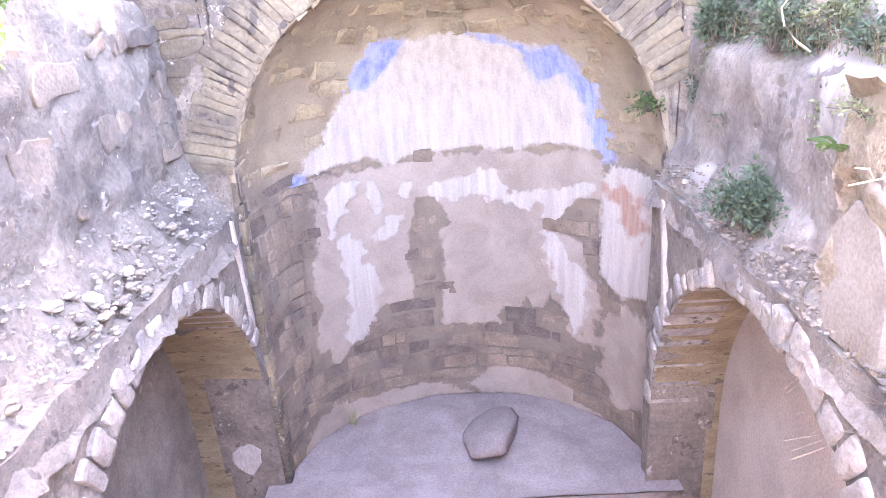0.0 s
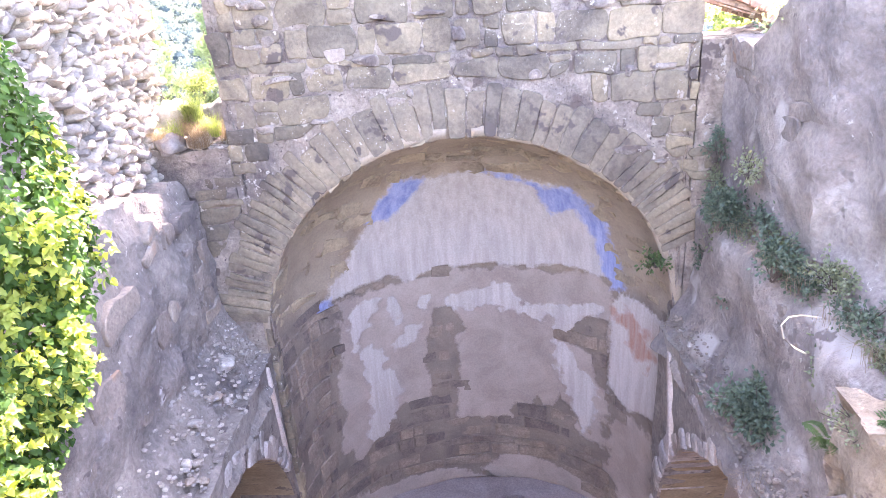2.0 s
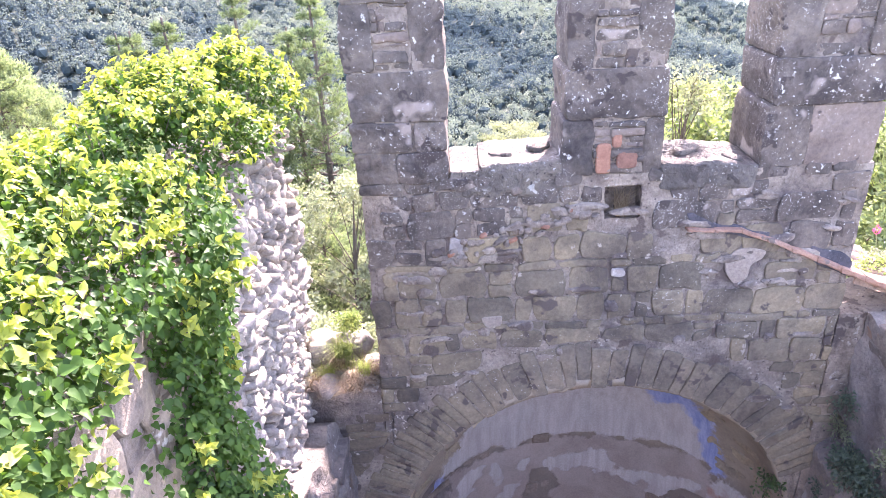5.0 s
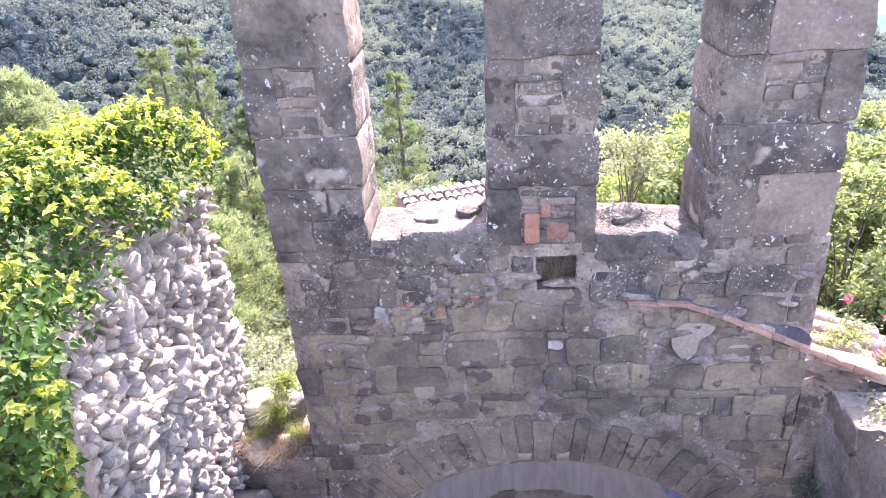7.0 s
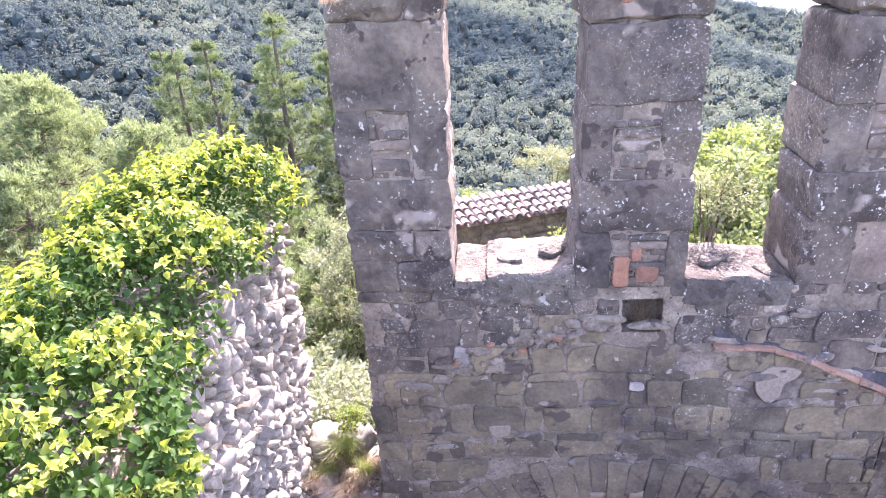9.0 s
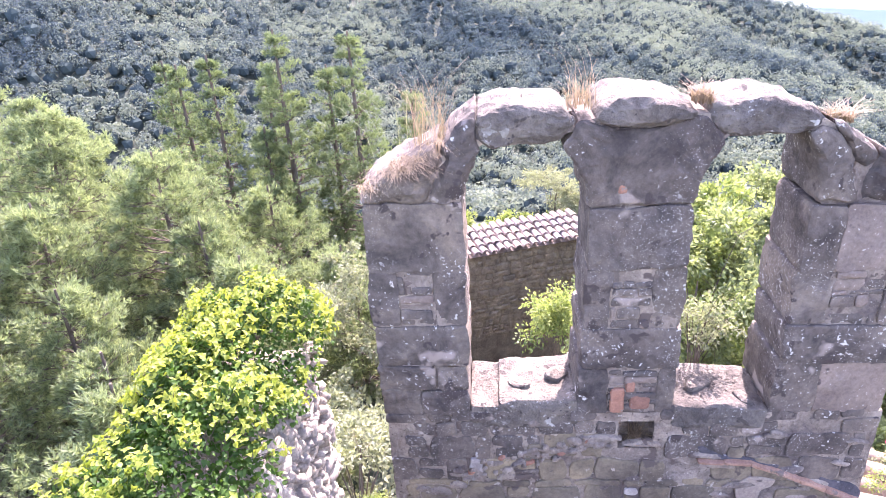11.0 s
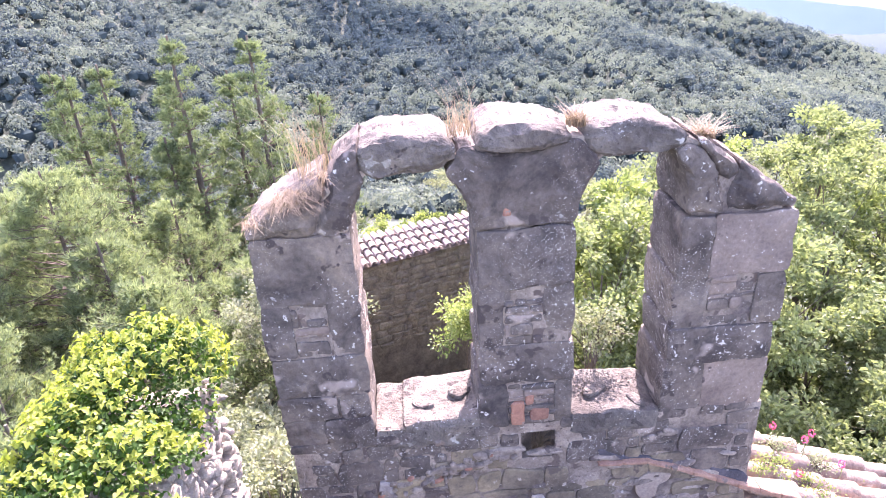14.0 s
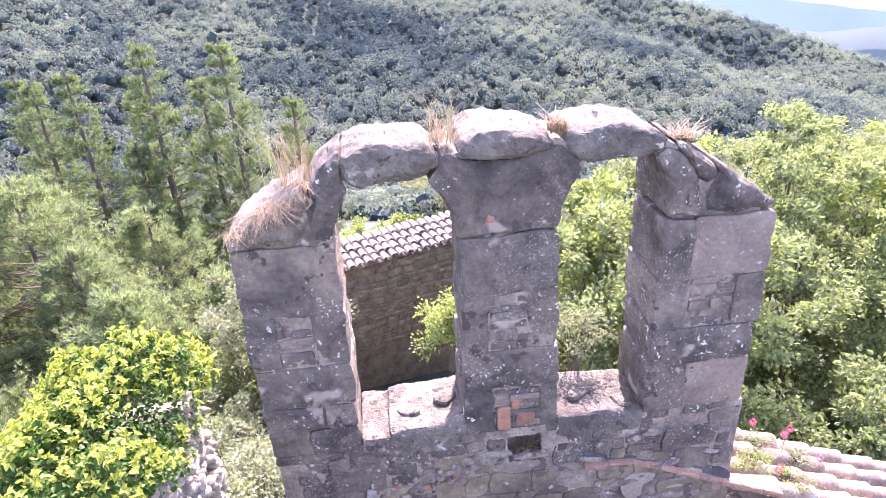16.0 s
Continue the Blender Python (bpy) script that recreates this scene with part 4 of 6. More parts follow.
bm = slab_mesh(ragged([(-2.06, 1.15), (-1.74, 1.16), (-1.70, 0.82), (-1.96, 0.52), (-2.12, 0.69)], 0.07, 0.03, 4), FY - 0.03, FY + 0.02, face_y, 0.006, 0.004, 4)
part("plaster_patch", bm, M_WHITE, bpy.data.objects["wall_return_north"], "white plaster patch beside the recess")
for host, sign, near, outline in ((left_low, -1, 1.630, ((5.03, 3.1), (5.07, 3.1), (5.14, 2.15), (5.10, 2.12))), (right_low, 1, 1.655, ((4.93, 3.1), (4.99, 3.1), (4.80, 2.15), (4.74, 2.15)))):
    bm = slab_mesh(ragged(outline, 0.06, 0.02, near), near, near + 0.06, face_x(sign), 0.006, 0.003, 4)
    part("plaster_arris", bm, M_RENDER, host, "strip of white plaster left beside the corner")

def upper_left():
    """Battered lower part along the whole nave, and the taller part that still stands beside it."""
    def weather(bm):
        for v in bm.verts:
            v.co += wob(v.co, 2.5, 0.05) + wob(v.co, 7, 0.026) + wob(v.co, 17, 0.022)
            if v.co.x > -2.2:
                v.co.x += max(0.0, 3.5 - v.co.z) * 0.62 - 0.22 * max(0.0, min(1.0, (v.co.z - 4.3) / 0.9))
        return bm
    us = [-3.6 + 8.85 * i / 200 for i in range(201)]
    low = weather(grid_solid(us, [2.9] * 201, [4.88 - 0.25 * max(0, u - 4.3) + 0.1 * noise.noise((u * 4, 1, 2)) for u in us], 1.98, 2.75, face_x(-1), 42))
    wall = tagged(fin(low, "wall_north_upper", M_SIDE), "battered upper side wall of rough stone and mortar", "wall", kind="structure")
    us = [-3.6 + 7.3 * i / 160 for i in range(161)]
    high = weather(grid_solid(us, [4.55] * 161, [7.02 + 0.08 * noise.noise((u * 2, 5, 1)) for u in us], 1.974, 2.74, face_x(-1), 46))
    tagged(fin(high, "wall_north_crest", M_SIDE), "standing crest of the side wall under the ivy", "wall", kind="structure")
    return wall

wall_left = upper_left()
us = [3.6 + 2.15 * i / 20 for i in range(21)]
bm = grid_solid(us, [4.3] * 21, [6.95 + 0.1 * noise.noise((u * 3, 0, 0)) for u in us], 2.36, 3.0, face_x(-1), 20)
rubble_wall = tagged(fin(bm, "wall_rubble_core", M_EARTH), "exposed sunlit rubble core of a broken wall", "wall", kind="structure")

def rubble_stones():
    """Small lumpy stones of the broken core: the nearest as parts, the rest as one heap."""
    count, z = 0, 4.72
    verts, faces = [], []
    while z < 6.98:
        h = rnd(0.03, 0.06)
        y = 3.75 + rnd(0, 0.08)
        while y < 5.72:
            w = rnd(0.04, 0.09) if rng.random() < 0.85 else rnd(0.10, 0.17)
            count += 1
            bm = bmesh.new()
            c = Vector((-2.36 + rnd(-0.05, 0.07) + 0.10 * noise.noise((y * 2, z * 2, 3)) - 0.05 * max(0.0, z - 6.4), y + w / 2, z + h / 2))
            blob(bm, c, (rnd(0.11, 0.19), w * 1.2, h * 1.3), rnd(-0.4, 0.4), count * 1.37, 0.42, 2)
            bmesh.ops.rotate(bm, cent=c, matrix=Matrix.Rotation(rnd(0.0, 1.0), 3, "X"), verts=bm.verts)
            if 3.75 < y < 4.75 and count % 2 == 0:
                part("stone", bm, M_RUBBLE, rubble_wall)
            else:
                n = len(verts)
                bm.verts.index_update()
                verts += [tuple(v.co) for v in bm.verts]
                faces += [tuple(n + v.index for v in f.verts) for f in bm.faces]
                bm.free()
            y += w
        z += h * 0.93
    from_arrays("rubble_heap", verts, faces, M_RUBBLEHEAP, rubble_wall, smooth=True)["kind"] = "stuff"

rubble_stones()

def upper_right():
    us = [-3.6 + 8.85 * i / 160 for i in range(161)]
    tops = [5.90 - 0.45 * max(0.0, min(1.0, (u - 4.3) / 0.7)) + 0.10 * noise.noise((u * 3, 2, 7)) for u in us]
    bm = grid_solid(us, [3.0] * 161, tops, 1.95, 2.6, face_x(1), 60)
    for v in bm.verts:
        v.co += wob(v.co, 2.2, 0.06, 4) + wob(v.co, 7, 0.028, 2) + wob(v.co, 17, 0.016, 1)
        if v.co.x < 2.3:
            v.co.x += 0.10 * min(1.0, max(0.0, (v.co.z - 4.45) / 0.1)) * min(1.0, max(0.0, (v.co.y - 2.76) / 0.05)) * min(1.0, max(0.0, (3.8 - v.co.y) / 0.12))
            v.co.x += 0.16 * min(1.0, max(0.0, (v.co.z - 4.2) / 0.14)) - 0.07 - max(0.0, 3.55 - v.co.z) * 0.42
    return tagged(fin(bm, "wall_south_upper", M_CREAM), "broken upper side wall with plants rooted in it", "wall", kind="structure")

wall_right = upper_right()
def wall_face(sign, plane, y0, y1, top, parent, low=3.45):
    for (cy, cz), poly in cells(y0, y1, low, max(top(y0), top(y1)), (0.10, 0.14, 0.18, 0.24, 0.30), 0.30, 0.09):
        if max(p[1] for p in poly) < min(top(poly[0][0]), top(poly[-1][0])) and rng.random() > 0.4:
            stone_piece(poly, plane + rnd(-0.012, 0.02), plane + 0.12, face_x(sign), M_SIDESTONE, parent, bevel=0.007, bulge=0.002, tilt=0.006, amount=0.05)

M_SIDESTONE = mat("rough side wall stone", (0.17, 0.142, 0.122), (0.33, 0.275, 0.225), 4.5, 40, 0.8, 0.015, vary=0.32, spots=(((0.46, 0.42, 0.38), 7, 0.65, 2.0), ((0.30, 0.20, 0.14), 2.2, 0.66)), stain=(0.8, (0.68, 0.69, 0.74), (1.15, 1.13, 1.1)))
wall_face(-1, 1.985, 2.5, 5.2, lambda y: 4.7, wall_left, 3.6)
wall_face(1, 1.90, 2.9, 5.2, lambda y: 4.15, wall_right, 3.65)
wall_face(1, 2.05, 3.9, 5.2, lambda y: 5.7, wall_right, 4.45)
wall_face(-1, 2.17, 0.4, 3.7, lambda y: 4.85 if y > 3.7 else 7.15, wall_left, 5.8)

# broken springing of the fallen vault
bm = bmesh.new()
bmesh.ops.create_cube(bm, size=1)
bmesh.ops.subdivide_edges(bm, edges=bm.edges[:], cuts=9, use_grid_fill=True)
for v in bm.verts:
    p = v.co.copy()
    v.co = Vector((2.02 + p.x * 0.62 - 0.10 * p.z, 2.36 + p.y * 0.78, 3.72 + p.z * 1.16))
    v.co += wob(v.co, 3, 0.10) + wob(v.co, 8, 0.05) + wob(v.co, 16, 0.025)
springer = tagged(fin(bm, "vault_stub", M_STUB), "broken ochre stub of the fallen vault", "masonry stub", kind="structure")
bm = slab_mesh(ragged([(2.3, 3.2), (2.74, 3.2), (2.75, 3.66), (2.62, 3.82), (2.45, 3.78), (2.32, 3.6)], 0.06, 0.03, 3), 1.70, 1.95, face_x(1), 0.012, 0.002, 3)
part("plaster", bm, M_TAN, springer, "white plaster left on the stub")
# far end of the nave, behind the camera
bm = grid_solid([-2.6, 2.6], [0, 0], [4.6, 4.6], -3.4, -3.9, face_y, 2)
tagged(fin(bm, "wall_west", M_SIDE), "plain end wall of the nave", "wall", kind="structure")
# red clay strip along the old roof line, and the tiled lean-to beyond
strip = tagged(new("roof_flashing"), "red clay strip along the scar of the old roof", "flashing")
for i in range(9):
    x0 = 0.60 + i * 0.19
    z0 = 6.27 - 0.06 * (x0 - 0.6) if x0 < 1.05 else 6.25 - 0.46 * (x0 - 1.0)
    z1 = 6.27 - 0.06 * (x0 - 0.4) if x0 < 0.9 else 6.25 - 0.46 * (x0 - 0.81)
    hw = 0.012 + 0.0022 * i
    bm = slab_mesh(ragged([(x0, z0 - hw), (x0 + 0.195, z1 - hw), (x0 + 0.195, z1 + hw), (x0, z0 + hw)], 0.05, 0.010, i), FY - 0.05, FY + 0.05, face_y, 0.01, 0.004, i)
    part("clay_tile", bm, M_FLASH, strip)

def canal_tile(bm, a, b, r0, r1, up=1, t=0.012, n=7):
    """A half-round clay tile from a to b, hollow side down."""
    a, b = Vector(a), Vector(b)
    d = (b - a).normalized()
    side = d.cross(Vector((0, 0, 1))).normalized()
    top = side.cross(d)
    rings = []
    for p, r in ((a, r0), (b, r1)):
        for rr in (r, r - t):
            rings.append([bm.verts.new(p + (side * math.cos(math.pi * k / n) + top * math.sin(math.pi * k / n) * up) * rr) for k in range(n + 1)])
    o0, i0, o1, i1 = rings
    for k in range(n):
        bm.faces.new((o0[k], o0[k + 1], o1[k + 1], o1[k]))
        bm.faces.new((i0[k], i1[k], i1[k + 1], i0[k + 1]))
        bm.faces.new((o0[k], i0[k], i0[k + 1], o0[k + 1]))
        bm.faces.new((o1[k], o1[k + 1], i1[k + 1], i1[k]))
    for k in (0, n):
        bm.faces.new((o0[k], o1[k], i1[k], i0[k]))

lean_to = tagged(new("tiled_roof"), "lean-to roof of pinkish clay canal tiles beside the gable", "roof")
bm = slab_mesh([(1.86, 5.45), (4.6, 4.30), (4.6, 4.1), (1.86, 5.2)], FY + 0.02, FY + 0.85, face_y, 0.01, 0.0)
part("roof_deck", bm, M_EARTH, lean_to)
for r in range(4):
    y = FY + 0.08 + r * 0.21
    for k in range(7):
        x0 = 1.88 + k * 0.36
        z0 = 5.80 - 0.42 * (x0 - 1.88) + rnd(-0.01, 0.01)
        bm = bmesh.new()
        canal_tile(bm, (x0, y + rnd(-0.01, 0.01), z0 - 0.05), (x0 + 0.42, y + rnd(-0.012, 0.012), z0 - 0.05 - 0.42 * 0.42 + 0.03), 0.075, 0.095)
        part("tile", bm, M_TILE, lean_to)

# ---------- land ----------
def ridge_deg(az):
    """Elevation of the skyline, in degrees, by direction from north (+y) to +x."""
    pts = ((-180, 1), (-60, 3), (-30, 0.5), (-8, -2.5), (6, -5.0), (16, -6.7), (22.3, -8.0), (28.4, -9.5), (33.6, -11.0), (39, -12.8), (48, -14.5), (75, -9), (180, 1))
    for (a, ea), (b, eb) in zip(pts, pts[1:]):
        if a <= az <= b:
            return ea + (eb - ea) * (az - a) / (b - a)
    return 0.0

EYE_Z, CAMX, CAMY = 10.2, -0.7, 1.45

def land(x, y):
    dx, dy = x - CAMX, y - CAMY
    r, az = math.hypot(dx, dy), math.degrees(math.atan2(dx, dy))
    if r < 12:
        return -0.6
    rid = ridge_deg(az)
    near = -0.6 - (r - 12) * 0.36
    low = -0.6 - 88 * 0.36
    if r <= 100:
        z = near
    else:
        foot, top = low - 12, EYE_Z + math.tan(radians(rid)) * 340
        if r < 150:
            s = (r - 100) / 50
            z = low + (foot - low) * s * (2 - s)
        elif r < 340:
            s = (r - 150) / 190
            z = foot + (top - foot) * (s * s * 0.25 + s * 0.75)
        else:
            z = top - (r - 340) * 0.22
    if r > 430:
        far = EYE_Z + math.tan(radians(-14.5)) * 900
        z = z + (far - z) * min(1.0, (r - 430) / 470) ** 0.8
    amp = min(1.0, max(0.0, (r - 60) / 120)) * (1 if r < 300 else max(0.0, 1 - (r - 300) / 40))
    return z + amp * (13.0 * noise.noise((x * 0.014, y * 0.010, 1.5)) + 4.5 * noise.noise((x * 0.04, y * 0.03, 7.5)))

rs = [0, 4, 8, 12, 16, 21, 27, 34, 42, 51, 61, 72, 84, 100, 116, 132, 150, 175, 200, 225, 250, 275, 300, 320, 340, 360, 400, 430, 480, 560, 640, 720, 800, 900, 1200, 2500]
verts, faces = [], []
NA = 120
for r in rs:
    for k in range(NA):
        a = 2 * math.pi * k / NA
        x, y = CAMX + r * math.sin(a), CAMY + r * math.cos(a)
        z = land(x, y) if r <= 900 else land(CAMX + 900 * math.sin(a), CAMY + 900 * math.cos(a)) - (r - 900) * 0.3
        verts.append((x, y, z))
for i in range(len(rs) - 1):
    for k in range(NA):
        faces.append((i * NA + k, (i + 1) * NA + k, (i + 1) * NA + (k + 1) % NA, i * NA + (k + 1) % NA))
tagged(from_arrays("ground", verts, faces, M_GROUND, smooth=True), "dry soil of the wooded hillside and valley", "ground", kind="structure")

# ---------- foliage makers ----------
tmp = bmesh.new()
bmesh.ops.create_icosphere(tmp, subdivisions=1, radius=1.0)
ICO = ([tuple(v.co) for v in tmp.verts], [tuple(v.index for v in f.verts) for f in tmp.faces])
tmp.free()

class Leaves:
    """Gathers small faces in lists, to be linked as one mesh."""
    def __init__(self):
        self.v, self.f = [], []

    def quad(self, c, u, w):
        n = len(self.v)
        self.v += [c - u - w, c + u - w, c + u + w, c - u + w]
        self.f.append((n, n + 1, n + 2, n + 3))

    def leaf(self, c, along, across, fold):
        n = len(self.v)
        self.v += [c, c + along * 0.35 + across + fold, c + along * 0.75 + across * 0.6 + fold, c + along, c + along * 0.75 - across * 0.6 + fold, c + along * 0.35 - across + fold]
        self.f += [(n, n + 1, n + 2, n + 3), (n, n + 3, n + 4, n + 5)]

    def ivy(self, c, along, across, fold):
        n = len(self.v)
        pts = ((0, 0, 0), (-0.06, 0.22, 0.5), (0.16, 0.42, 1.2), (0.40, 0.34, 1.0), (0.68, 0.22, 0.5), (1.05, 0, -1.0), (0.68, -0.22, 0.5), (0.40, -0.34, 1.0), (0.16, -0.42, 1.2), (-0.06, -0.22, 0.5), (0.45, 0, 0))
        self.v += [c + along * a + across * b + fold * h for a, b, h in pts]
        self.f += [(n + 10, n + i, n + (i + 1) % 10) for i in range(10)]

    def ball(self, c, sx, sz):
        n = len(self.v)
        for d in ICO[0]:
            j = rnd(0.72, 1.25)
            self.v.append((c.x + d[0] * sx * j, c.y + d[1] * sx * j, c.z + d[2] * sz * j))
        self.f += [(n + i, n + j, n + k) for i, j, k in ICO[1]]

    def link(self, name, material, parent=None, label="", smooth=False):
        return from_arrays(name, self.v, self.f, material, parent, label, smooth)

def rand_dir():
    z, a = rnd(-1, 1), rnd(0, 2 * math.pi)
    s = math.sqrt(1 - z * z)
    return Vector((s * math.cos(a), s * math.sin(a), z))

# far woods
def forest():
    """Crowns of many small leaf clusters over balls coloured dark as inner shade, all over the far hillside."""
    L, inner = Leaves(), Leaves()
    r = 90.0
    while r < 366:
        gap = 2.7 + r * 0.0032
        step = math.degrees(gap / r)
        az = -46.0 + rnd(0, step)
        while az < 52:
            rr = r + rnd(-2.6, 2.6)
            x, y = CAMX + rr * math.sin(radians(az)), CAMY + rr * math.cos(radians(az))
            c = Vector((x, y, land(x, y)))
            s = rnd(1.3, 2.7) * (1 + r * 0.0006)
            tall = rnd(0.9, 1.7)
            c.z += rnd(-0.6, 1.4)
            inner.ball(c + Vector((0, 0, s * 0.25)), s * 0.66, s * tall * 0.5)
            lobes = [(rand_dir() * s * 0.55, s * rnd(0.38, 0.62)) for _ in range(7)]
            for k in range(150 if r < 200 else 105):
                z, a = rnd(-0.45, 1.0), rnd(0, 2 * math.pi)
                q = math.sqrt(1 - z * z)
                d = Vector((q * math.cos(a), q * math.sin(a), z))
                off, rad = lobes[k % 7]
                p = c + Vector((off.x, off.y, s * 0.55 + abs(off.z) * tall)) + Vector((d.x, d.y, d.z * 0.9)) * rad * rnd(0.9, 1.1)
                nrm = (d + rand_dir() * 0.4).normalized()
                u = nrm.orthogonal().normalized() * rnd(0.17, 0.34)
                w = nrm.cross(u)
                t = rnd(0, 6.28)
                u, w = u * math.cos(t) + w * math.sin(t), w * math.cos(t) - u * math.sin(t)
                n = len(L.v)
                L.v += [p - u, p + u * 0.6 + w, p + u * 0.5 - w]
                L.f.append((n, n + 1, n + 2))
            az += step * rnd(0.75, 1.3)
        r += gap
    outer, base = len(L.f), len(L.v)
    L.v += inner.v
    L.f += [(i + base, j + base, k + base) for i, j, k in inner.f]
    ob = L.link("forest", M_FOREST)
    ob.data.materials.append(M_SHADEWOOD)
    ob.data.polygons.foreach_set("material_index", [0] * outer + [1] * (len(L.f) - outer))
    return ob

tagged(forest(), "dense holm oak forest covering the far hillside", "forest", kind="stuff")

# pale ridges beyond the valley, with the haze painted into their base colour
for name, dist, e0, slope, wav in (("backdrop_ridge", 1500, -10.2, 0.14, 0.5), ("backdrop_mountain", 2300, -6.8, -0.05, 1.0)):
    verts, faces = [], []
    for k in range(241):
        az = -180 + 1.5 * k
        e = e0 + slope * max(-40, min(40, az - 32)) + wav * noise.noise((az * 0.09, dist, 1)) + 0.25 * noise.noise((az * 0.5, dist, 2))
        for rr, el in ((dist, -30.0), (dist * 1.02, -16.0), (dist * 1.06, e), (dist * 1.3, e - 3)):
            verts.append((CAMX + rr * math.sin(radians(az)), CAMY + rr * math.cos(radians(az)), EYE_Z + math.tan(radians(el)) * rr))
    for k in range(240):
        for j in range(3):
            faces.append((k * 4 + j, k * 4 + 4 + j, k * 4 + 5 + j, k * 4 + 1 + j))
    tagged(from_arrays(name, verts, faces, M_NEARHAZE if dist < 2000 else M_HAZE, smooth=True), "far ridge beyond the valley, coloured pale for haze", "hill", kind="structure")

def pine(h, spread, seed, puffs=6, name="pine_tree", needles=None, puff=0.26):
    """A pine: tapering trunk, whorls of limbs that fork into twigs, a puff of needles at the end of each."""
    rng.seed(seed)
    tree = new(name)
    bm = bmesh.new()
    tube(bm, [(0.05 * h * noise.noise((k, seed, 0)) * 0.3, 0.05 * h * noise.noise((k, 3, seed)) * 0.3, h * k / 8) for k in range(9)], h * 0.016, h * 0.003, 8)
    limbs = bmesh.new()
    L = Leaves()
    z = h * 0.16
    while z < h * 0.985:
        f = (z / h - 0.16) / 0.84
        reach = spread * (1 - f) ** 0.75 * (0.55 + 0.45 * min(1, f * 4 + 0.3)) + 0.15
        for k in range(rng.randint(6, 9)):
            a = rnd(0, 2 * math.pi)
            ln = reach * rnd(0.55, 1.15)
            p0 = Vector((0, 0, z))
            tip = p0 + Vector((math.cos(a) * ln, math.sin(a) * ln, ln * rnd(0.05, 0.5)))
            mid = p0.lerp(tip, 0.55) - Vector((0, 0, ln * 0.06))
            tube(limbs, [p0, mid, tip], 0.010 * h * (1 - f) * 0.35 + 0.008, 0.005, 4)
            way = (tip - p0).normalized()
            side = Vector((-way.y, way.x, 0)).normalized()
            for j in range(max(2, int(puffs * (0.35 + 0.65 * ln / spread)) + 1)):
                t = rnd(0.38, 1.0) if j else 1.0
                root = mid.lerp(tip, (t - 0.55) / 0.45) if t > 0.55 else p0.lerp(mid, t / 0.55)
                c = root + side * rnd(-0.32, 0.32) * ln * (1.15 - t * 0.6) + way * rnd(0.0, 0.15) * ln + Vector((0, 0, rnd(-0.02, 0.16) * ln))
                if j:
                    tube(limbs, [root - way * 0.1, c], 0.008, 0.004, 3)
                grow = ((c - root) * 0.5 + way * 0.3 + Vector((0, 0, 0.45))).normalized()
                size = puff * rnd(0.7, 1.25)
                for _ in range(9):
                    b = c + rand_dir() * size * rnd(0.1, 0.75)
                    axis = (grow + (b - c).normalized() * 0.7).normalized()
                    for _ in range(6):
                        d = (axis + rand_dir() * 0.75).normalized() * size * rnd(0.5, 0.8)
                        w = d.cross(rand_dir()).normalized() * size * 0.055
                        n = len(L.v)
                        L.v += [b - w, b + w, b + d]
                        L.f.append((n, n + 1, n + 2))
        z += h * rnd(0.026, 0.046)
    part("trunk", bm, M_BARK, tree)
    part("limb", limbs, M_BARK, tree)["kind"] = "stuff"
    L.link("crown", needles or M_PINE, tree)
    return tagged(tree, "tall green pine with open whorled branches", "pine tree", "pines on the slope")

def broadleaf(h, spread, seed, material, leaf=0.09, count=5000, label="leafy green deciduous tree on the slope", name="broadleaf_tree", low=0.2):
    rng.seed(seed)
    tree = new(name)
    bm = bmesh.new()
    tube(bm, [(0, 0, 0), (rnd(-0.1, 0.1), rnd(-0.1, 0.1), h * 0.35), (rnd(-0.2, 0.2), rnd(-0.2, 0.2), h * 0.8)], h * 0.02 + 0.01, 0.012, 6)
    clumps = []
    for k in range(22):
        a, u = rnd(0, 2 * math.pi), rng.random()
        zz = h * (low + (1 - low) * u)
        rr = spread * math.sqrt(rng.random()) * math.sin(math.pi * min(0.97, 0.22 + 0.72 * u))
        c = Vector((math.cos(a) * rr, math.sin(a) * rr, zz))
        tube(bm, [(0, 0, max(0.02, zz * 0.55)), Vector((0, 0, zz * 0.62)).lerp(c, 0.5), c], 0.0035 * h, 0.004, 4)
        for _ in range(5):
            q = c + Vector((rnd(-1, 1), rnd(-1, 1), rnd(-0.5, 0.9))) * spread * 0.26
            clumps.append((q, (q - c).normalized(), spread * rnd(0.08, 0.19)))
            tube(bm, [c, q], 0.004, 0.003, 3)
    part("trunk", bm, M_BARK, tree)
    L = Leaves()
    for _ in range(count):
        c, way, s = clumps[rng.randrange(len(clumps))]
        d = rand_dir()
        p = c + Vector((d.x, d.y, d.z * 0.6)) * s * (0.2 + 0.95 * rng.random())
        al = (d * 0.5 + way * 0.5 + rand_dir() * 0.6 - Vector((0, 0, 0.15))).normalized() * leaf * rnd(0.6, 1.35)
        ac = al.cross(rand_dir()).normalized() * leaf * 0.34
        L.leaf(p, al, ac, al.cross(ac).normalized() * leaf * 0.12)
    L.link("crown", material, tree)
    return tagged(tree, label, "tree", "trees behind the ruin")

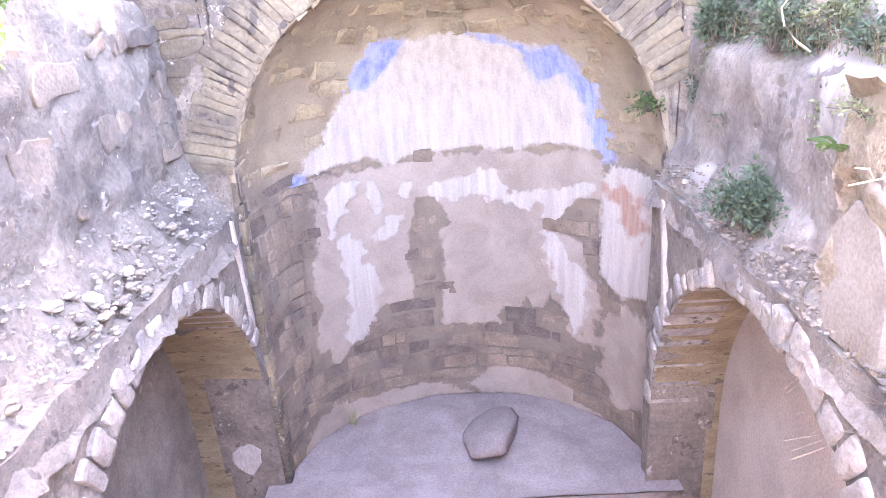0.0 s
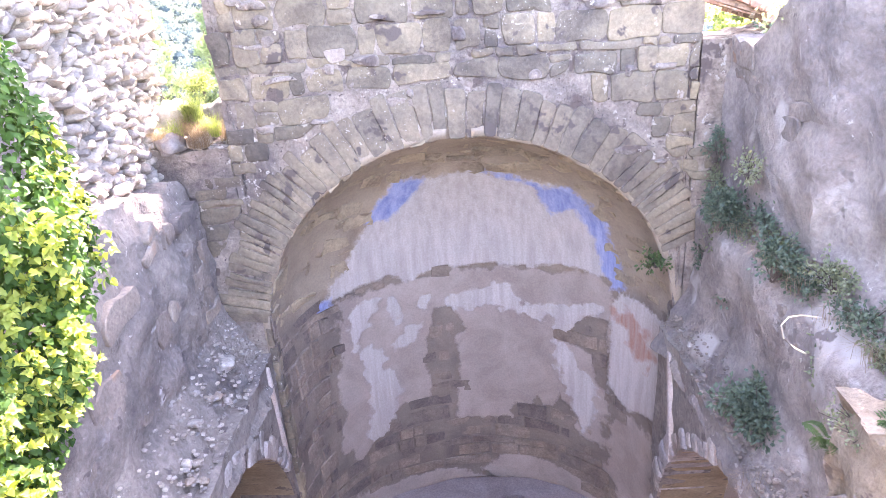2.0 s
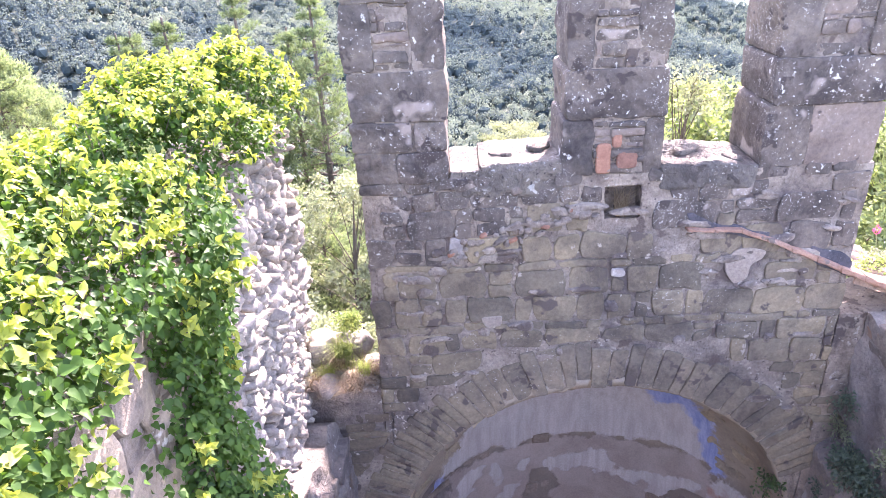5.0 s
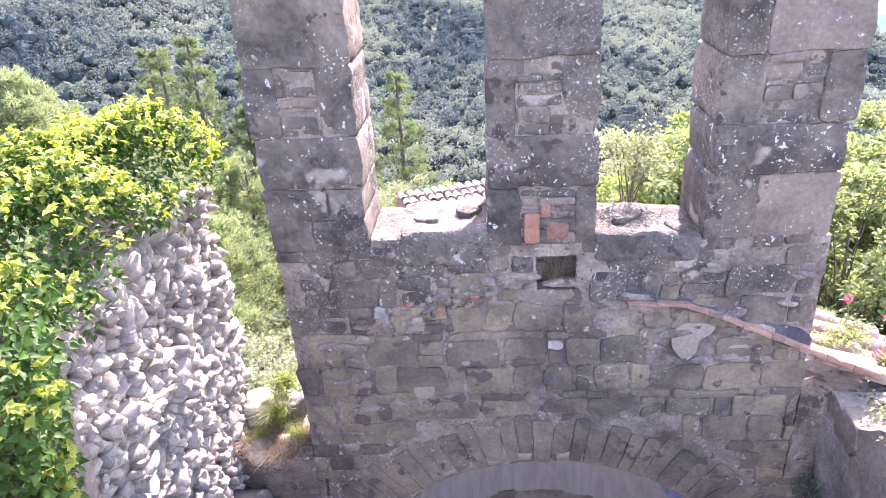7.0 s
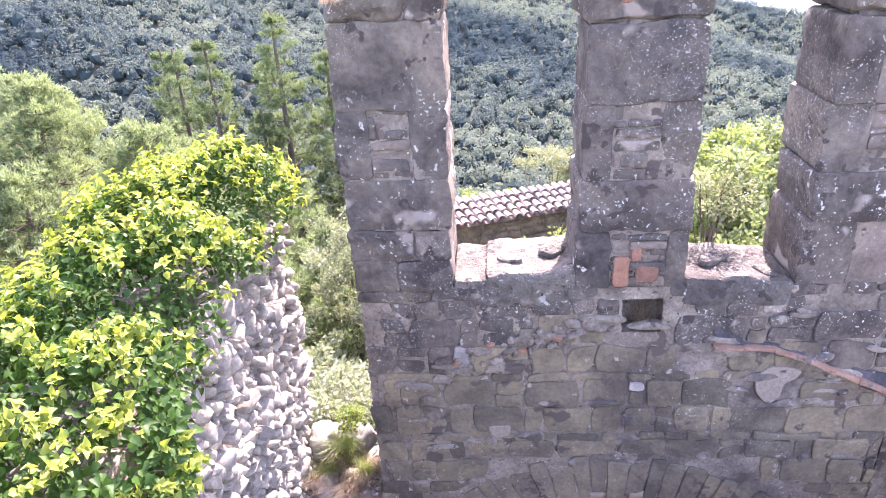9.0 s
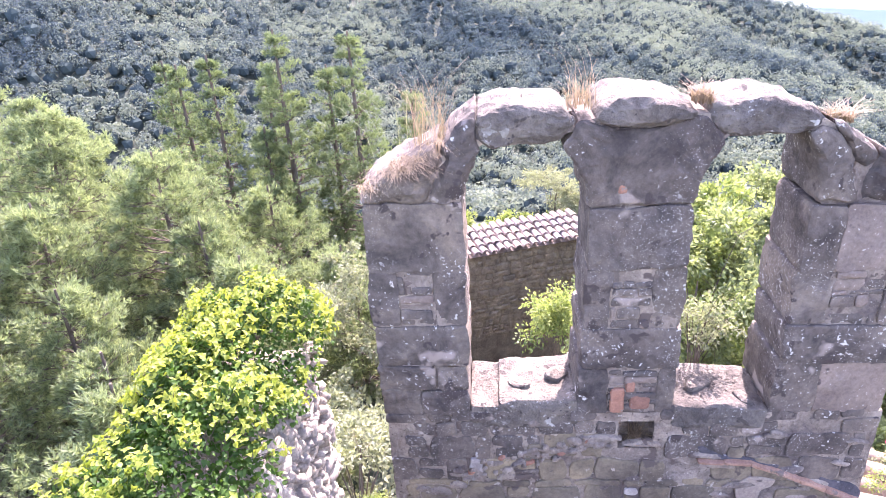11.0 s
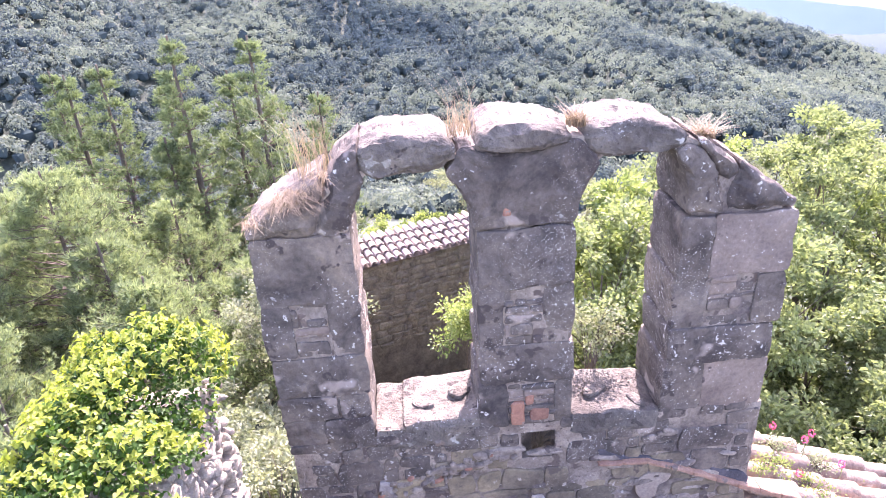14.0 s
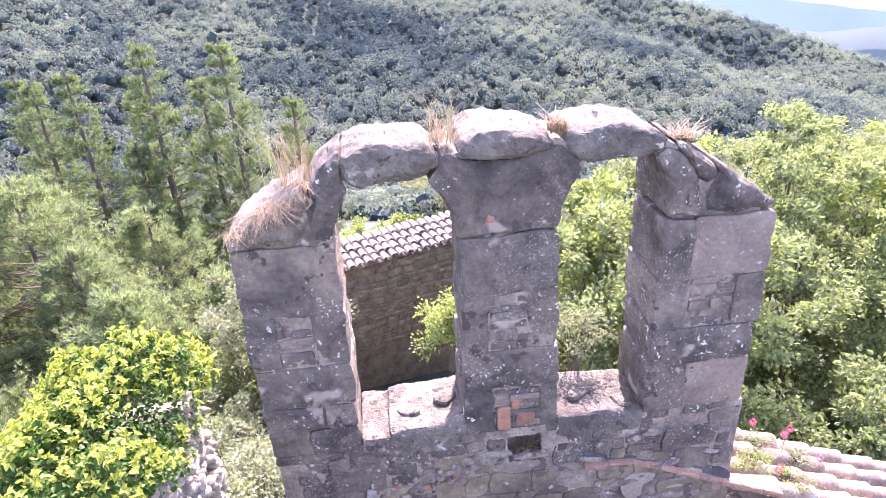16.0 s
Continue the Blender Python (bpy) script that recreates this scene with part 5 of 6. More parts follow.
p_tall = pine(15.0, 2.2, 11, 5, needles=M_TALLPINE, puff=0.28)
p_tall.matrix_basis = pose(-9.7, 30.0, 6.0 - 15.0)
for x, y, top, rot in ((-6.6, 30, 5.8, 40), (-12.9, 30.5, 5.0, 100), (-7.9, 31, 4.3, 170), (-11.3, 33, 3.6, 230), (-15.5, 33, 4.2, 300), (-4.6, 34, 2.4, 20), (-18.5, 38, 3.5, 80), (-10.4, 29, 2.2, 200)):
    copy_thing(p_tall, pose(x, y, top - 15.0, 0, 0, rot))
p_bush = pine(9.0, 3.4, 21, 9, puff=0.24)
p_bush.matrix_basis = pose(-10.0, 18.5, 4.6 - 9.0)
for x, y, top, rot in ((-12.0, 16.0, 4.2, 35), (-8.6, 17.4, 3.0, 260), (-16.5, 18.0, 6.0, 15), (-11.5, 22, 3.6, 65), (-14.8, 22.5, 4.4, 185), (-4.4, 16.4, 1.2, 215), (-3.6, 22, 0.6, 100), (-9.0, 12.6, 2.2, 305), (-12.4, 12.0, 4.6, 345), (-20, 19, 7.0, 25), (-22, 28, 5.5, 125), (-6.9, 15.5, 2.9, 50), (-13.5, 19.5, 5.6, 120), (-10.2, 13.5, 3.2, 200), (-14.5, 14.5, 5.8, 280), (-5.3, 19.0, 1.4, 10), (-8.4, 22.5, 2.0, 330), (-17, 24, 5.0, 90), (-5.6, 12.2, 2.2, 140), (-7.5, 10.5, 3.0, 75), (-18, 12, 7.0, 160)):
    copy_thing(p_bush, pose(x, y, top - 9.0, 0, 0, rot))
b_one = broadleaf(5.0, 1.9, 31, M_BROAD, 0.095, 15000)
b_one.matrix_basis = pose(2.6, 11.5, 5.2 - 5.0)
for x, y, top, rot in ((5.2, 11.0, 5.0, 60), (7.6, 13.0, 5.2, 130), (4.2, 14.5, 4.6, 200), (9.5, 16.5, 4.8, 250), (6.8, 18, 3.4, 20), (11.5, 12.5, 5.6, 310), (12, 20, 3.6, 90), (3.5, 9.0, 3.2, 170), (5.8, 8.0, 3.6, 220), (8.2, 9.6, 3.6, 280), (3.4, 20.5, 1.2, 33), (15, 17, 5.0, 200)):
    copy_thing(b_one, pose(x, y, top - 5.0, 0, 0, rot))
b_lime = broadleaf(4.6, 1.7, 32, M_LIME, 0.095, 12000, "bright lime green young tree")
for x, y, top, rot in ((4.8, 12.4, 3.2, 15), (6.6, 11.4, 3.4, 75), (8.8, 12.0, 3.6, 135), (10.5, 10.5, 4.0, 195), (7.2, 15.6, 3.0, 255), (9.0, 18.5, 2.4, 315), (12.5, 15.5, 3.4, 45), (13.5, 18.5, 2.8, 105), (5.0, 17.0, 2.6, 165), (17, 21, 2.6, 225), (4.0, 7.6, 2.6, 285), (6.8, 7.2, 2.6, 345)):
    copy_thing(b_one, pose(x, y, top - 5.0, 0, 0, rot))
b_lime.matrix_basis = pose(3.2, 12.6, 5.0 - 4.6)
for x, y, top, rot in ((6.3, 15.5, 4.6, 150), (10.4, 14.0, 5.0, 240), (-1.9, 22.5, 0.2, 190), (0.4, 23.0, 0.2, 100), (-0.9, 21.6, 0.3, 20)):
    copy_thing(b_lime, pose(x, y, top - 4.6, 0, 0, rot))
b_oliv = broadleaf(4.4, 1.8, 33, M_OLIVE, 0.08, 11000, "grey green evergreen tree")
b_oliv.matrix_basis = pose(1.3, 24, 1.9 - 4.4)
for x, y, top, rot in ((-3.4, 14.8, 3.6, 80), (-4.4, 11.6, 2.2, 10), (-3.2, 9.6, 3.2, 60), (14.0, 26, 1.0, 80), (17.5, 28, 0.6, 150), (11.0, 25, 0.8, 10), (20, 26, 0.4, 240), (-3.2, 21, 1.4, 190), (8, 27, -0.6, 100), (23, 30, -0.5, 20), (3.6, 23, 1.4, 70), (6, 22, 1.6, 280), (15, 21, 2.8, 120)):
    copy_thing(b_oliv, pose(x, y, top - 4.4, 0, 0, rot))

# low growth between the trees
def undergrowth():
    L = Leaves()
    rng.seed(5)
    for _ in range(5200):
        r, az = 7.0 + 40 * rng.random() ** 1.4, radians(rnd(-62, 62))
        x, y = CAMX + r * math.sin(az), CAMY + r * math.cos(az)
        if y < 7.2 and abs(x) < 3.4 or (-2.5 < x < 4 and 11.5 < y < 19):
            continue
        c = Vector((x, y, land(x, y) + rnd(0, 0.8)))
        s = 0.10 + r * 0.004
        for _ in range(7):
            d = rand_dir()
            al = (d + Vector((0, 0, 0.5))).normalized() * s * rnd(0.8, 1.6)
            ac = al.cross(rand_dir()).normalized() * s * 0.45
            L.leaf(c + d * 0.35, al, ac, al.cross(ac).normalized() * s * 0.1)
    return L.link("undergrowth", M_OLIVE)

tagged(undergrowth(), "low scrub covering the slope between the trees", "scrub", kind="stuff")

# ---------- stone outbuilding behind ----------
def outbuilding():
    house = tagged(new("stone_outbuilding"), "small brown stone outbuilding with a clay tile roof", "house")
    m = pose(-1.72, 12.62, 0, 0, 0, 19)
    bm = slab_mesh([(0, -3), (2.9, -3), (2.9, 4.2), (0, 4.2)], 0.0, 0.5, face_y, 0.02, 0.0)
    wall = part("wall", bm, M_HOUSE, house)
    for (cx, cz), poly in cells(0.02, 2.88, 2.3, 4.16, (0.09, 0.12, 0.16), 0.2, 0.05):
        stone_piece(poly, -0.012, 0.05, face_y, M_HOUSE, wall, bevel=0.012, bulge=0.012, tilt=0.015, amount=0.014)
    bm = bmesh.new()
    for y0, z0, y1, z1 in ((-0.12, 4.22, 1.0, 4.30), (1.0, 4.30, 2.3, 2.6)):
        v = [bm.verts.new(p) for p in ((-0.1, y0, z0), (3.0, y0, z0), (3.0, y1, z1), (-0.1, y1, z1))]
        bm.faces.new(v)
    r = bmesh.ops.solidify(bm, geom=bm.faces[:], thickness=0.05)
    roof = part("roof", bm, M_OLDTILE, house, smooth=False)
    for i in range(19):
        for k in range(4):
            x = -0.05 + i * 0.166 + rnd(-0.012, 0.012)
            bm = bmesh.new()
            y0 = -0.15 + k * 0.27 + rnd(-0.03, 0.02)
            canal_tile(bm, (x + rnd(-0.02, 0.02), y0 + 0.33, 4.27 + 0.075 * (y0 + 0.33) - 0.02), (x, y0, 4.26 + 0.075 * y0 + 0.02 + rnd(0, 0.015)), 0.06, 0.075, 1, 0.012, 5)
            part("tile", bm, M_OLDTILE, roof)
    far = Vector((-0.65, 1.48, 10.19))
    house.matrix_basis = Matrix.Translation(far) @ Matrix.Scale(1.36, 4) @ Matrix.Translation(-far) @ m
    return house

outbuilding()

# ---------- ivy on the broken wall ----------
IVY_EDGE = ((4.15, 2.2), (4.45, 2.8), (4.75, 2.98), (4.95, 3.25), (5.3, 3.3), (5.7, 3.36), (6.2, 3.36), (6.7, 3.5), (7.0, 3.6), (7.4, 3.9))
BARE_WALL = ((2.45, 7.2), (3.0, 7.1), (2.93, 6.86), (2.98, 6.55), (2.75, 6.25), (2.35, 6.2), (2.25, 6.5), (2.3, 6.95))

def ivy_edge(z):
    """How far along the wall the ivy hangs at this height."""
    for (a, ya), (b, yb) in zip(IVY_EDGE, IVY_EDGE[1:]):
        if a <= z <= b:
            return ya + (yb - ya) * (z - a) / (b - a)
    return 2.2

def ivy_mass():
    rng.seed(77)
    ivy = tagged(new("ivy"), "lush light green ivy covering a broken wall", "ivy")
    old, young = Leaves(), Leaves()
    stems = bmesh.new()

    def leaf(L, p, way, up, size):
        al = way.normalized() * size
        ac = up.cross(al).normalized() * size
        L.ivy(p, al, ac, al.cross(ac).normalized() * size * rnd(0.05, 0.22))

    def cover(p, out, n, spread):
        """Older leaves, hanging like shingles."""
        for _ in range(n):
            q = p + rand_dir() * spread
            leaf(old, q, out * 0.3 + Vector((rnd(-0.6, 0.6), rnd(-0.6, 0.6), rnd(-1.0, 0.1))), out + Vector((0, 0, 0.6)) + rand_dir() * 0.55, rnd(0.024, 0.046))

    def shoot(p, out, ln, big=1.0):
        """A young shoot: leaves along a stem and a bright rosette at its end."""
        way = (out + rand_dir() * 0.45).normalized()
        tip = p + way * ln
        if rng.random() < 0.3:
            tube(stems, [p - out * 0.05, p.lerp(tip, 0.6) - Vector((0, 0, ln * 0.1)), tip], 0.003, 0.0015, 3)
        for k in range(3):
            leaf(old if k == 0 else young, p.lerp(tip, 0.25 + 0.25 * k), way * 0.4 + rand_dir() * 0.7 - Vector((0, 0, 0.4)), Vector((0, 0, 1)) + rand_dir() * 0.4, rnd(0.026, 0.044) * big)
        a0, n = rnd(0, 6.28), rng.randint(3, 5)
        s = way.orthogonal().normalized()
        t = way.cross(s)
        for k in range(n):
            a = a0 + k * 6.283 / n + rnd(-0.3, 0.3)
            leaf(young, tip, (s * math.cos(a) + t * math.sin(a)) * rnd(0.5, 1.0) + way * rnd(0.0, 1.0) - Vector((0, 0, rnd(0.0, 0.7))), way + Vector((0, 0, 0.5)) + rand_dir() * 0.6, rnd(0.018, 0.042) * big)

    # cushion along the top
    for k in range(2900):
        y, u = rnd(1.5, 5.85), rnd(-1, 1)
        lump = noise.noise((u * 1.4, y * 1.9, 4)) + 0.5 * noise.noise((u * 3, y * 4.5, 8))
        x = -2.68 + u * 0.52
        z = 7.08 + 0.42 * math.sqrt(max(0.0, 1 - u * u)) + 0.24 * lump
        out = Vector((u * 0.9, -0.1, 0.75)).normalized()
        p = Vector((x, y, z))
        cover(p - out * 0.05, out, 7, 0.10)
        if k % 3 != 0 and lump > -0.25:
            shoot(p, out, rnd(0.05, 0.14))
    # hanging over the face
    for k in range(2900):
        z = rnd(4.2, 7.3)
        y = rnd(1.6, ivy_edge(z) + 0.12 * noise.noise((z * 3, 2, 5)))
        bare = poly_depth(y, z, BARE_WALL) + 0.08 * noise.noise((y * 5, z * 5, 2))
        if bare > 0.0 and rng.random() > 0.06:
            continue
        face = -2.17 + 0.38 * max(0.0, min(1.0, (6.35 - z) / 1.2)) - 0.1 * max(0.0, 4.6 - z)
        lump = noise.noise((y * 2.3, z * 2.3, 9)) + 0.5 * noise.noise((y * 5, z * 5, 3))
        edge = min(1.0, max(0.15, (ivy_edge(z) - y) * 2.2)) * (0.3 if z > 5.9 and 1.9 < y < 3.1 else 1.0)
        p = Vector((face + 0.03 + max(0.0, 0.09 + 0.17 * lump) * edge, y, z))
        cover(p, Vector((0.9, -0.25, 0.2)), 8, 0.075)
        sunny = noise.noise((y * 4.2, z * 4.0, 21)) + 0.3 * max(0.0, min(1.0, (5.8 - z) * 2)) - (0.15 if z > 6.0 and y > 2.7 else 0.0)
        if sunny > (0.08 if z < 5.7 else 0.2) and rng.random() < 0.65:
            shoot(p, Vector((0.75, -0.35, 0.35)), rnd(0.06, 0.15), 1.05)
    old.link("foliage", M_IVY, ivy, smooth=True)
    young.link("young_shoot", M_IVYTIP, ivy, "fresh yellow-green shoots", True)["kind"] = "stuff"
    for k in range(16):
        y, z = rnd(1.8, 2.6), rnd(4.7, 5.0)
        pts = [(-2.15 + 0.10 * max(0.0, min(1.0, (5.6 - z - j * 0.30) / 0.9)) + 0.02 * noise.noise((k, j, 1)), y + 0.25 * noise.noise((k * 3, j * 0.6, 2)) - 0.05 * j, z + j * 0.28) for j in range(8)]
        tube(stems, pts, 0.007, 0.003, 5)
    part("stem", stems, M_BARK, ivy)["kind"] = "stuff"
    return ivy

ivy_mass()

# ---------- plants and small things ----------
def broken_slab(c, w, d, turn, tip, seed):
    """A thin flake of stone lying on a sill."""
    rng.seed(seed)
    poly = [(w * math.cos(t) * rnd(0.6, 1.0), d * math.sin(t) * rnd(0.6, 1.0)) for t in (2 * math.pi * i / 8 for i in range(8))]
    m = pose(*c, tip, 0, turn)
    bm = slab_mesh(ragged(poly, 0.05, 0.02, seed), 0.018, -0.012, lambda u, v, h: m @ Vector((u, v, h)), 0.008, 0.005, seed)
    return tagged(fin(bm, "broken_slab", M_CAP), "flat broken stone flake lying on the window sill", "stone")

for k, (x, y, z, w, d, turn, tip) in enumerate(((-0.42, 0.30, 6.83, 0.12, 0.09, 20, 14), (-0.70, 0.22, 6.81, 0.13, 0.08, 140, 5), (0.62, 0.25, 6.77, 0.14, 0.10, 30, 4), (0.90, 0.12, 6.74, 0.12, 0.07, 100, 6))):
    broken_slab((x, FY + y, z), w, d, turn, tip, 300 + k)

def tuft(name, base, n, h, spread, material, label, seed, lean=(0, 0, 0), width=0.004, category="grass tuft"):
    """Blades or dry stalks that bend outwards from one root."""
    rng.seed(seed)
    L = Leaves()
    b0 = Vector(base)
    for _ in range(n):
        a = rnd(0, 2 * math.pi)
        out = Vector((math.cos(a), math.sin(a), 0)) * rnd(0.1, 1.0) * spread + Vector(lean)
        p0 = b0 + Vector((rnd(-1, 1), rnd(-1, 1), 0)) * spread * 0.25
        ln = h * rnd(0.5, 1.1)
        side = Vector((-out.y, out.x, 0.01)).normalized() * width
        pts = [p0 + out * (t * t) * ln / h + Vector((0, 0, ln * (t - 0.28 * t * t))) for t in (0, 0.35, 0.7, 1.0)]
        k = len(L.v)
        for i, p in enumerate(pts):
            w = side * (1 - 0.75 * i / 3)
            L.v += [p - w, p + w]
        L.f += [(k + 2 * i, k + 2 * i + 1, k + 2 * i + 3, k + 2 * i + 2) for i in range(3)]
    root = tagged(new(name), label, category)
    L.link("foliage", material, root)
    return root

tuft("dry_grass", (-1.24, FY + 0.2, 8.66), 120, 0.66, 0.42, M_DRY, "tall dry brown grass tuft on the gable shoulder", 1, (-0.04, 0, 0), 0.0013)
tuft("dry_grass", (-1.40, FY + 0.02, 8.60), 240, 0.24, 0.3, M_DRY, "matted dry grass hanging over the gable shoulder", 2, (0, -0.12, -0.16), 0.0018)
for i in range(9):
    tuft("dry_grass", (-1.64 + 0.055 * i, FY + 0.0 + 0.05 * (i % 3), 8.47 + 0.03 * i), 60, 0.17, 0.2, M_DRY, "matted brown grass on the gable shoulder", 120 + i, (rnd(-0.05, 0.05), -0.10, -0.12), 0.0016)
tuft("dry_grass", (-0.33, FY + 0.15, 8.90), 130, 0.24, 0.3, M_DRY, "dry grass rooted between the cap stones", 3, (0, -0.03, 0), 0.0016)
tuft("dry_grass", (-0.30, FY + 0.22, 8.92), 26, 0.46, 0.3, M_DRY, "thin upright dry stalks between the cap stones", 14, (-0.05, 0, 0), 0.0015)
tuft("dry_grass", (-1.5, FY + 0.3, 8.6), 7, 0.95, 0.6, M_OLIVE, "long bowed grass stalks beside the gable shoulder", 4, (-0.4, 0.1, 0), 0.002)
tuft("dry_grass", (0.38, FY + 0.12, 8.91), 150, 0.15, 0.22, M_DRY, "short dry grass between the cap stones", 5)
tuft("dry_grass", (1.2, FY + 0.15, 8.76), 160, 0.13, 0.24, M_DRY, "short dry grass on the gable shoulder", 6)
tuft("dry_grass", (0.15, FY + 0.08, 6.36), 240, 0.28, 0.14, M_DRY, "dry straw stuffed into the hole in the wall", 7, (0, -0.06, 0))
tuft("green_grass", (-2.0, FY + 0.30, 5.10), 420, 0.30, 0.26, M_LIME, "pale green grass tuft on the broken wall corner", 8, (0, -0.12, 0), 0.0018)
for i in range(7):
    tuft("green_grass" if i % 2 else "dry_grass", (-2.2 + 0.075 * i, FY + 0.08 + 0.09 * (i % 4), 4.94 + 0.03 * (i % 3)), 200, 0.26, 0.2, M_LIME if i % 2 else M_DRY, "rough grass between stones on the broken wall corner", 320 + i, (0.02, -0.08, 0), 0.0016)
tuft("dry_grass", (-1.9, FY + 0.05, 4.95), 360, 0.26, 0.3, M_DRY, "dry yellow grass on the broken wall corner", 9, (0, -0.15, 0), 0.0015)
for i, (y, z) in enumerate(((2.9, 3.15), (2.4, 3.2), (2.0, 3.1), (3.3, 3.2))):
    tuft("dry_grass", (1.66, y, z), 30, 0.55, 0.4, M_DRY, "long bleached grass stalks hanging from the ledge", 20 + i, (-0.15, -0.1, -0.35), 0.0011)
tuft("green_grass", (-1.1, FY + 0.75, 0.5), 40, 0.22, 0.15, M_OLIVE, "small grass tuft in the apse corner", 30)

def shrub(name, centre, size, count, leaf, material, label, seed, squash=(1, 1, 1), drop=0.3):
    rng.seed(seed)
    root = tagged(new(name), label, "shrub")
    L = Leaves()
    c0 = Vector(centre)
    bm = bmesh.new()
    tips = []
    for _ in range(18):
        d = rand_dir()
        d.z = abs(d.z) * 0.9 - 0.15
        tip = c0 + Vector((d.x * squash[0], d.y * squash[1], d.z * squash[2])) * size * rnd(0.5, 1)
        tips.append(tip)
        tube(bm, [c0 - Vector((rnd(-0.1, 0.1) * size, rnd(-0.1, 0.1) * size, size * drop)), c0.lerp(tip, 0.5) + rand_dir() * size * 0.08, tip], 0.004, 0.002, 4)
    part("stem", bm, M_BARK, root)["kind"] = "stuff"
    for _ in range(count):
        t = tips[rng.randrange(18)]
        d = rand_dir()
        p = c0.lerp(t, rnd(0.45, 1.05)) + Vector((d.x * squash[0], d.y * squash[1], d.z * squash[2])) * size * 0.28 * rnd(0.2, 1)
        al = (d + Vector((0, -0.2, -0.1))).normalized() * leaf * rnd(0.7, 1.3)
        ac = al.cross(rand_dir()).normalized() * leaf * 0.35
        L.leaf(p, al, ac, al.cross(ac).normalized() * leaf * 0.1)
    L.link("foliage", material, root)
    return root

shrub("shrub", (1.80, 3.72, 3.42), 0.34, 2400, 0.032, M_SHRUB, "dark bluish-green shrub rooted on the ledge", 41, (0.7, 1, 1))
shrub("shrub", (1.88, 4.75, 4.35), 0.36, 1500, 0.03, M_SHRUB, "green shrub hanging from the side wall", 42, (0.4, 0.9, 1.2))
shrub("shrub", (1.9, 3.9, 4.35), 0.32, 1200, 0.026, M_SHRUB, "green shrub hanging from the side wall", 43, (0.4, 1.2, 0.9))
shrub("shrub", (1.62, 5.3, 3.75), 0.16, 200, 0.03, M_FERN, "small green plant at the arch springing", 44)
for k in range(9):
    yy = 2.9 + k * 0.28
    shrub("shrub", (2.0, yy, 4.3 + 0.08 * (k % 3)), 0.21, 620, 0.022, M_SHRUB if k % 2 else M_OLIVE, "green weeds rooted along the broken wall ledge", 80 + k, (0.6, 1.3, 0.8))
for k in range(8):
    yy = 2.6 + k * 0.34
    shrub("shrub", (2.28 + 0.12 * (k % 2), yy, 5.94 + 0.05 * (k % 3) - 0.45 * max(0.0, min(1.0, (yy - 4.3) / 0.7))), 0.26, 420, 0.03, (M_OLIVE, M_SHRUB, M_BROAD)[k % 3], "low weeds covering the top of the broken side wall", 180 + k, (1.2, 1.3, 0.6))
for k, (yy, zz) in enumerate(((5.05, 4.75), (4.85, 4.1), (4.6, 3.75), (4.45, 4.75), (5.0, 3.85), (3.3, 4.0))):
    shrub("shrub", (1.92, yy, zz), 0.2, 260, 0.026, M_OLIVE if k % 2 else M_SHRUB, "thin weeds hanging on the side wall", 200 + k, (0.45, 1.0, 1.3))
for k in range(6):
    tuft("dry_grass", (2.2, 2.7 + 0.45 * k, 5.88 - 0.3 * max(0, k - 3)), 24, 0.42, 0.22, M_DRY, "thin dry stalks on top of the side wall", 220 + k, (-0.03, 0, 0), 0.0015)
    tuft("dry_grass", (1.92, 2.9 + 0.38 * k, 4.3), 26, 0.4, 0.3, M_DRY, "bleached dry grass hanging from the side wall", 240 + k, (-0.16, -0.08, -0.12), 0.0015)
shrub("shrub", (1.74, 2.62, 4.16), 0.2, 500, 0.018, M_OLIVE, "grey green weeds on the vault stub", 45, (1, 1.3, 0.6))
shrub("shrub", (0.70, FY + 0.62, 7.02), 0.34, 900, 0.026, M_OLIVE, "thin leafy sprig behind the window sill", 46, (1, 0.8, 1), 1.2)
shrub("shrub", (2.2, FY + 0.3, 5.75), 0.2, 350, 0.025, M_LIME, "low yellowish stonecrop on the roof tiles", 47, (1.4, 1, 0.35))
for k, (x, y, z) in enumerate(((2.5, 0.15, 5.6), (2.75, 0.45, 5.5), (2.35, 0.6, 5.66))):
    shrub("shrub", (x, FY + y, z), 0.2, 340, 0.022, M_OLIVE if k else M_LIME, "low yellowish stonecrop on the roof tiles", 260 + k, (1.4, 1, 0.4))
shrub("shrub", (-1.98, FY + 0.38, 5.36), 0.19, 1500, 0.018, M_LIME, "round pale green cushion plant on the wall corner", 48)
shrub("shrub", (0.16, 10.9, 3.75), 0.85, 3600, 0.055, M_LIME, "bright green bush in front of the outbuilding", 49, (0.7, 0.9, 1.2), 0.9)

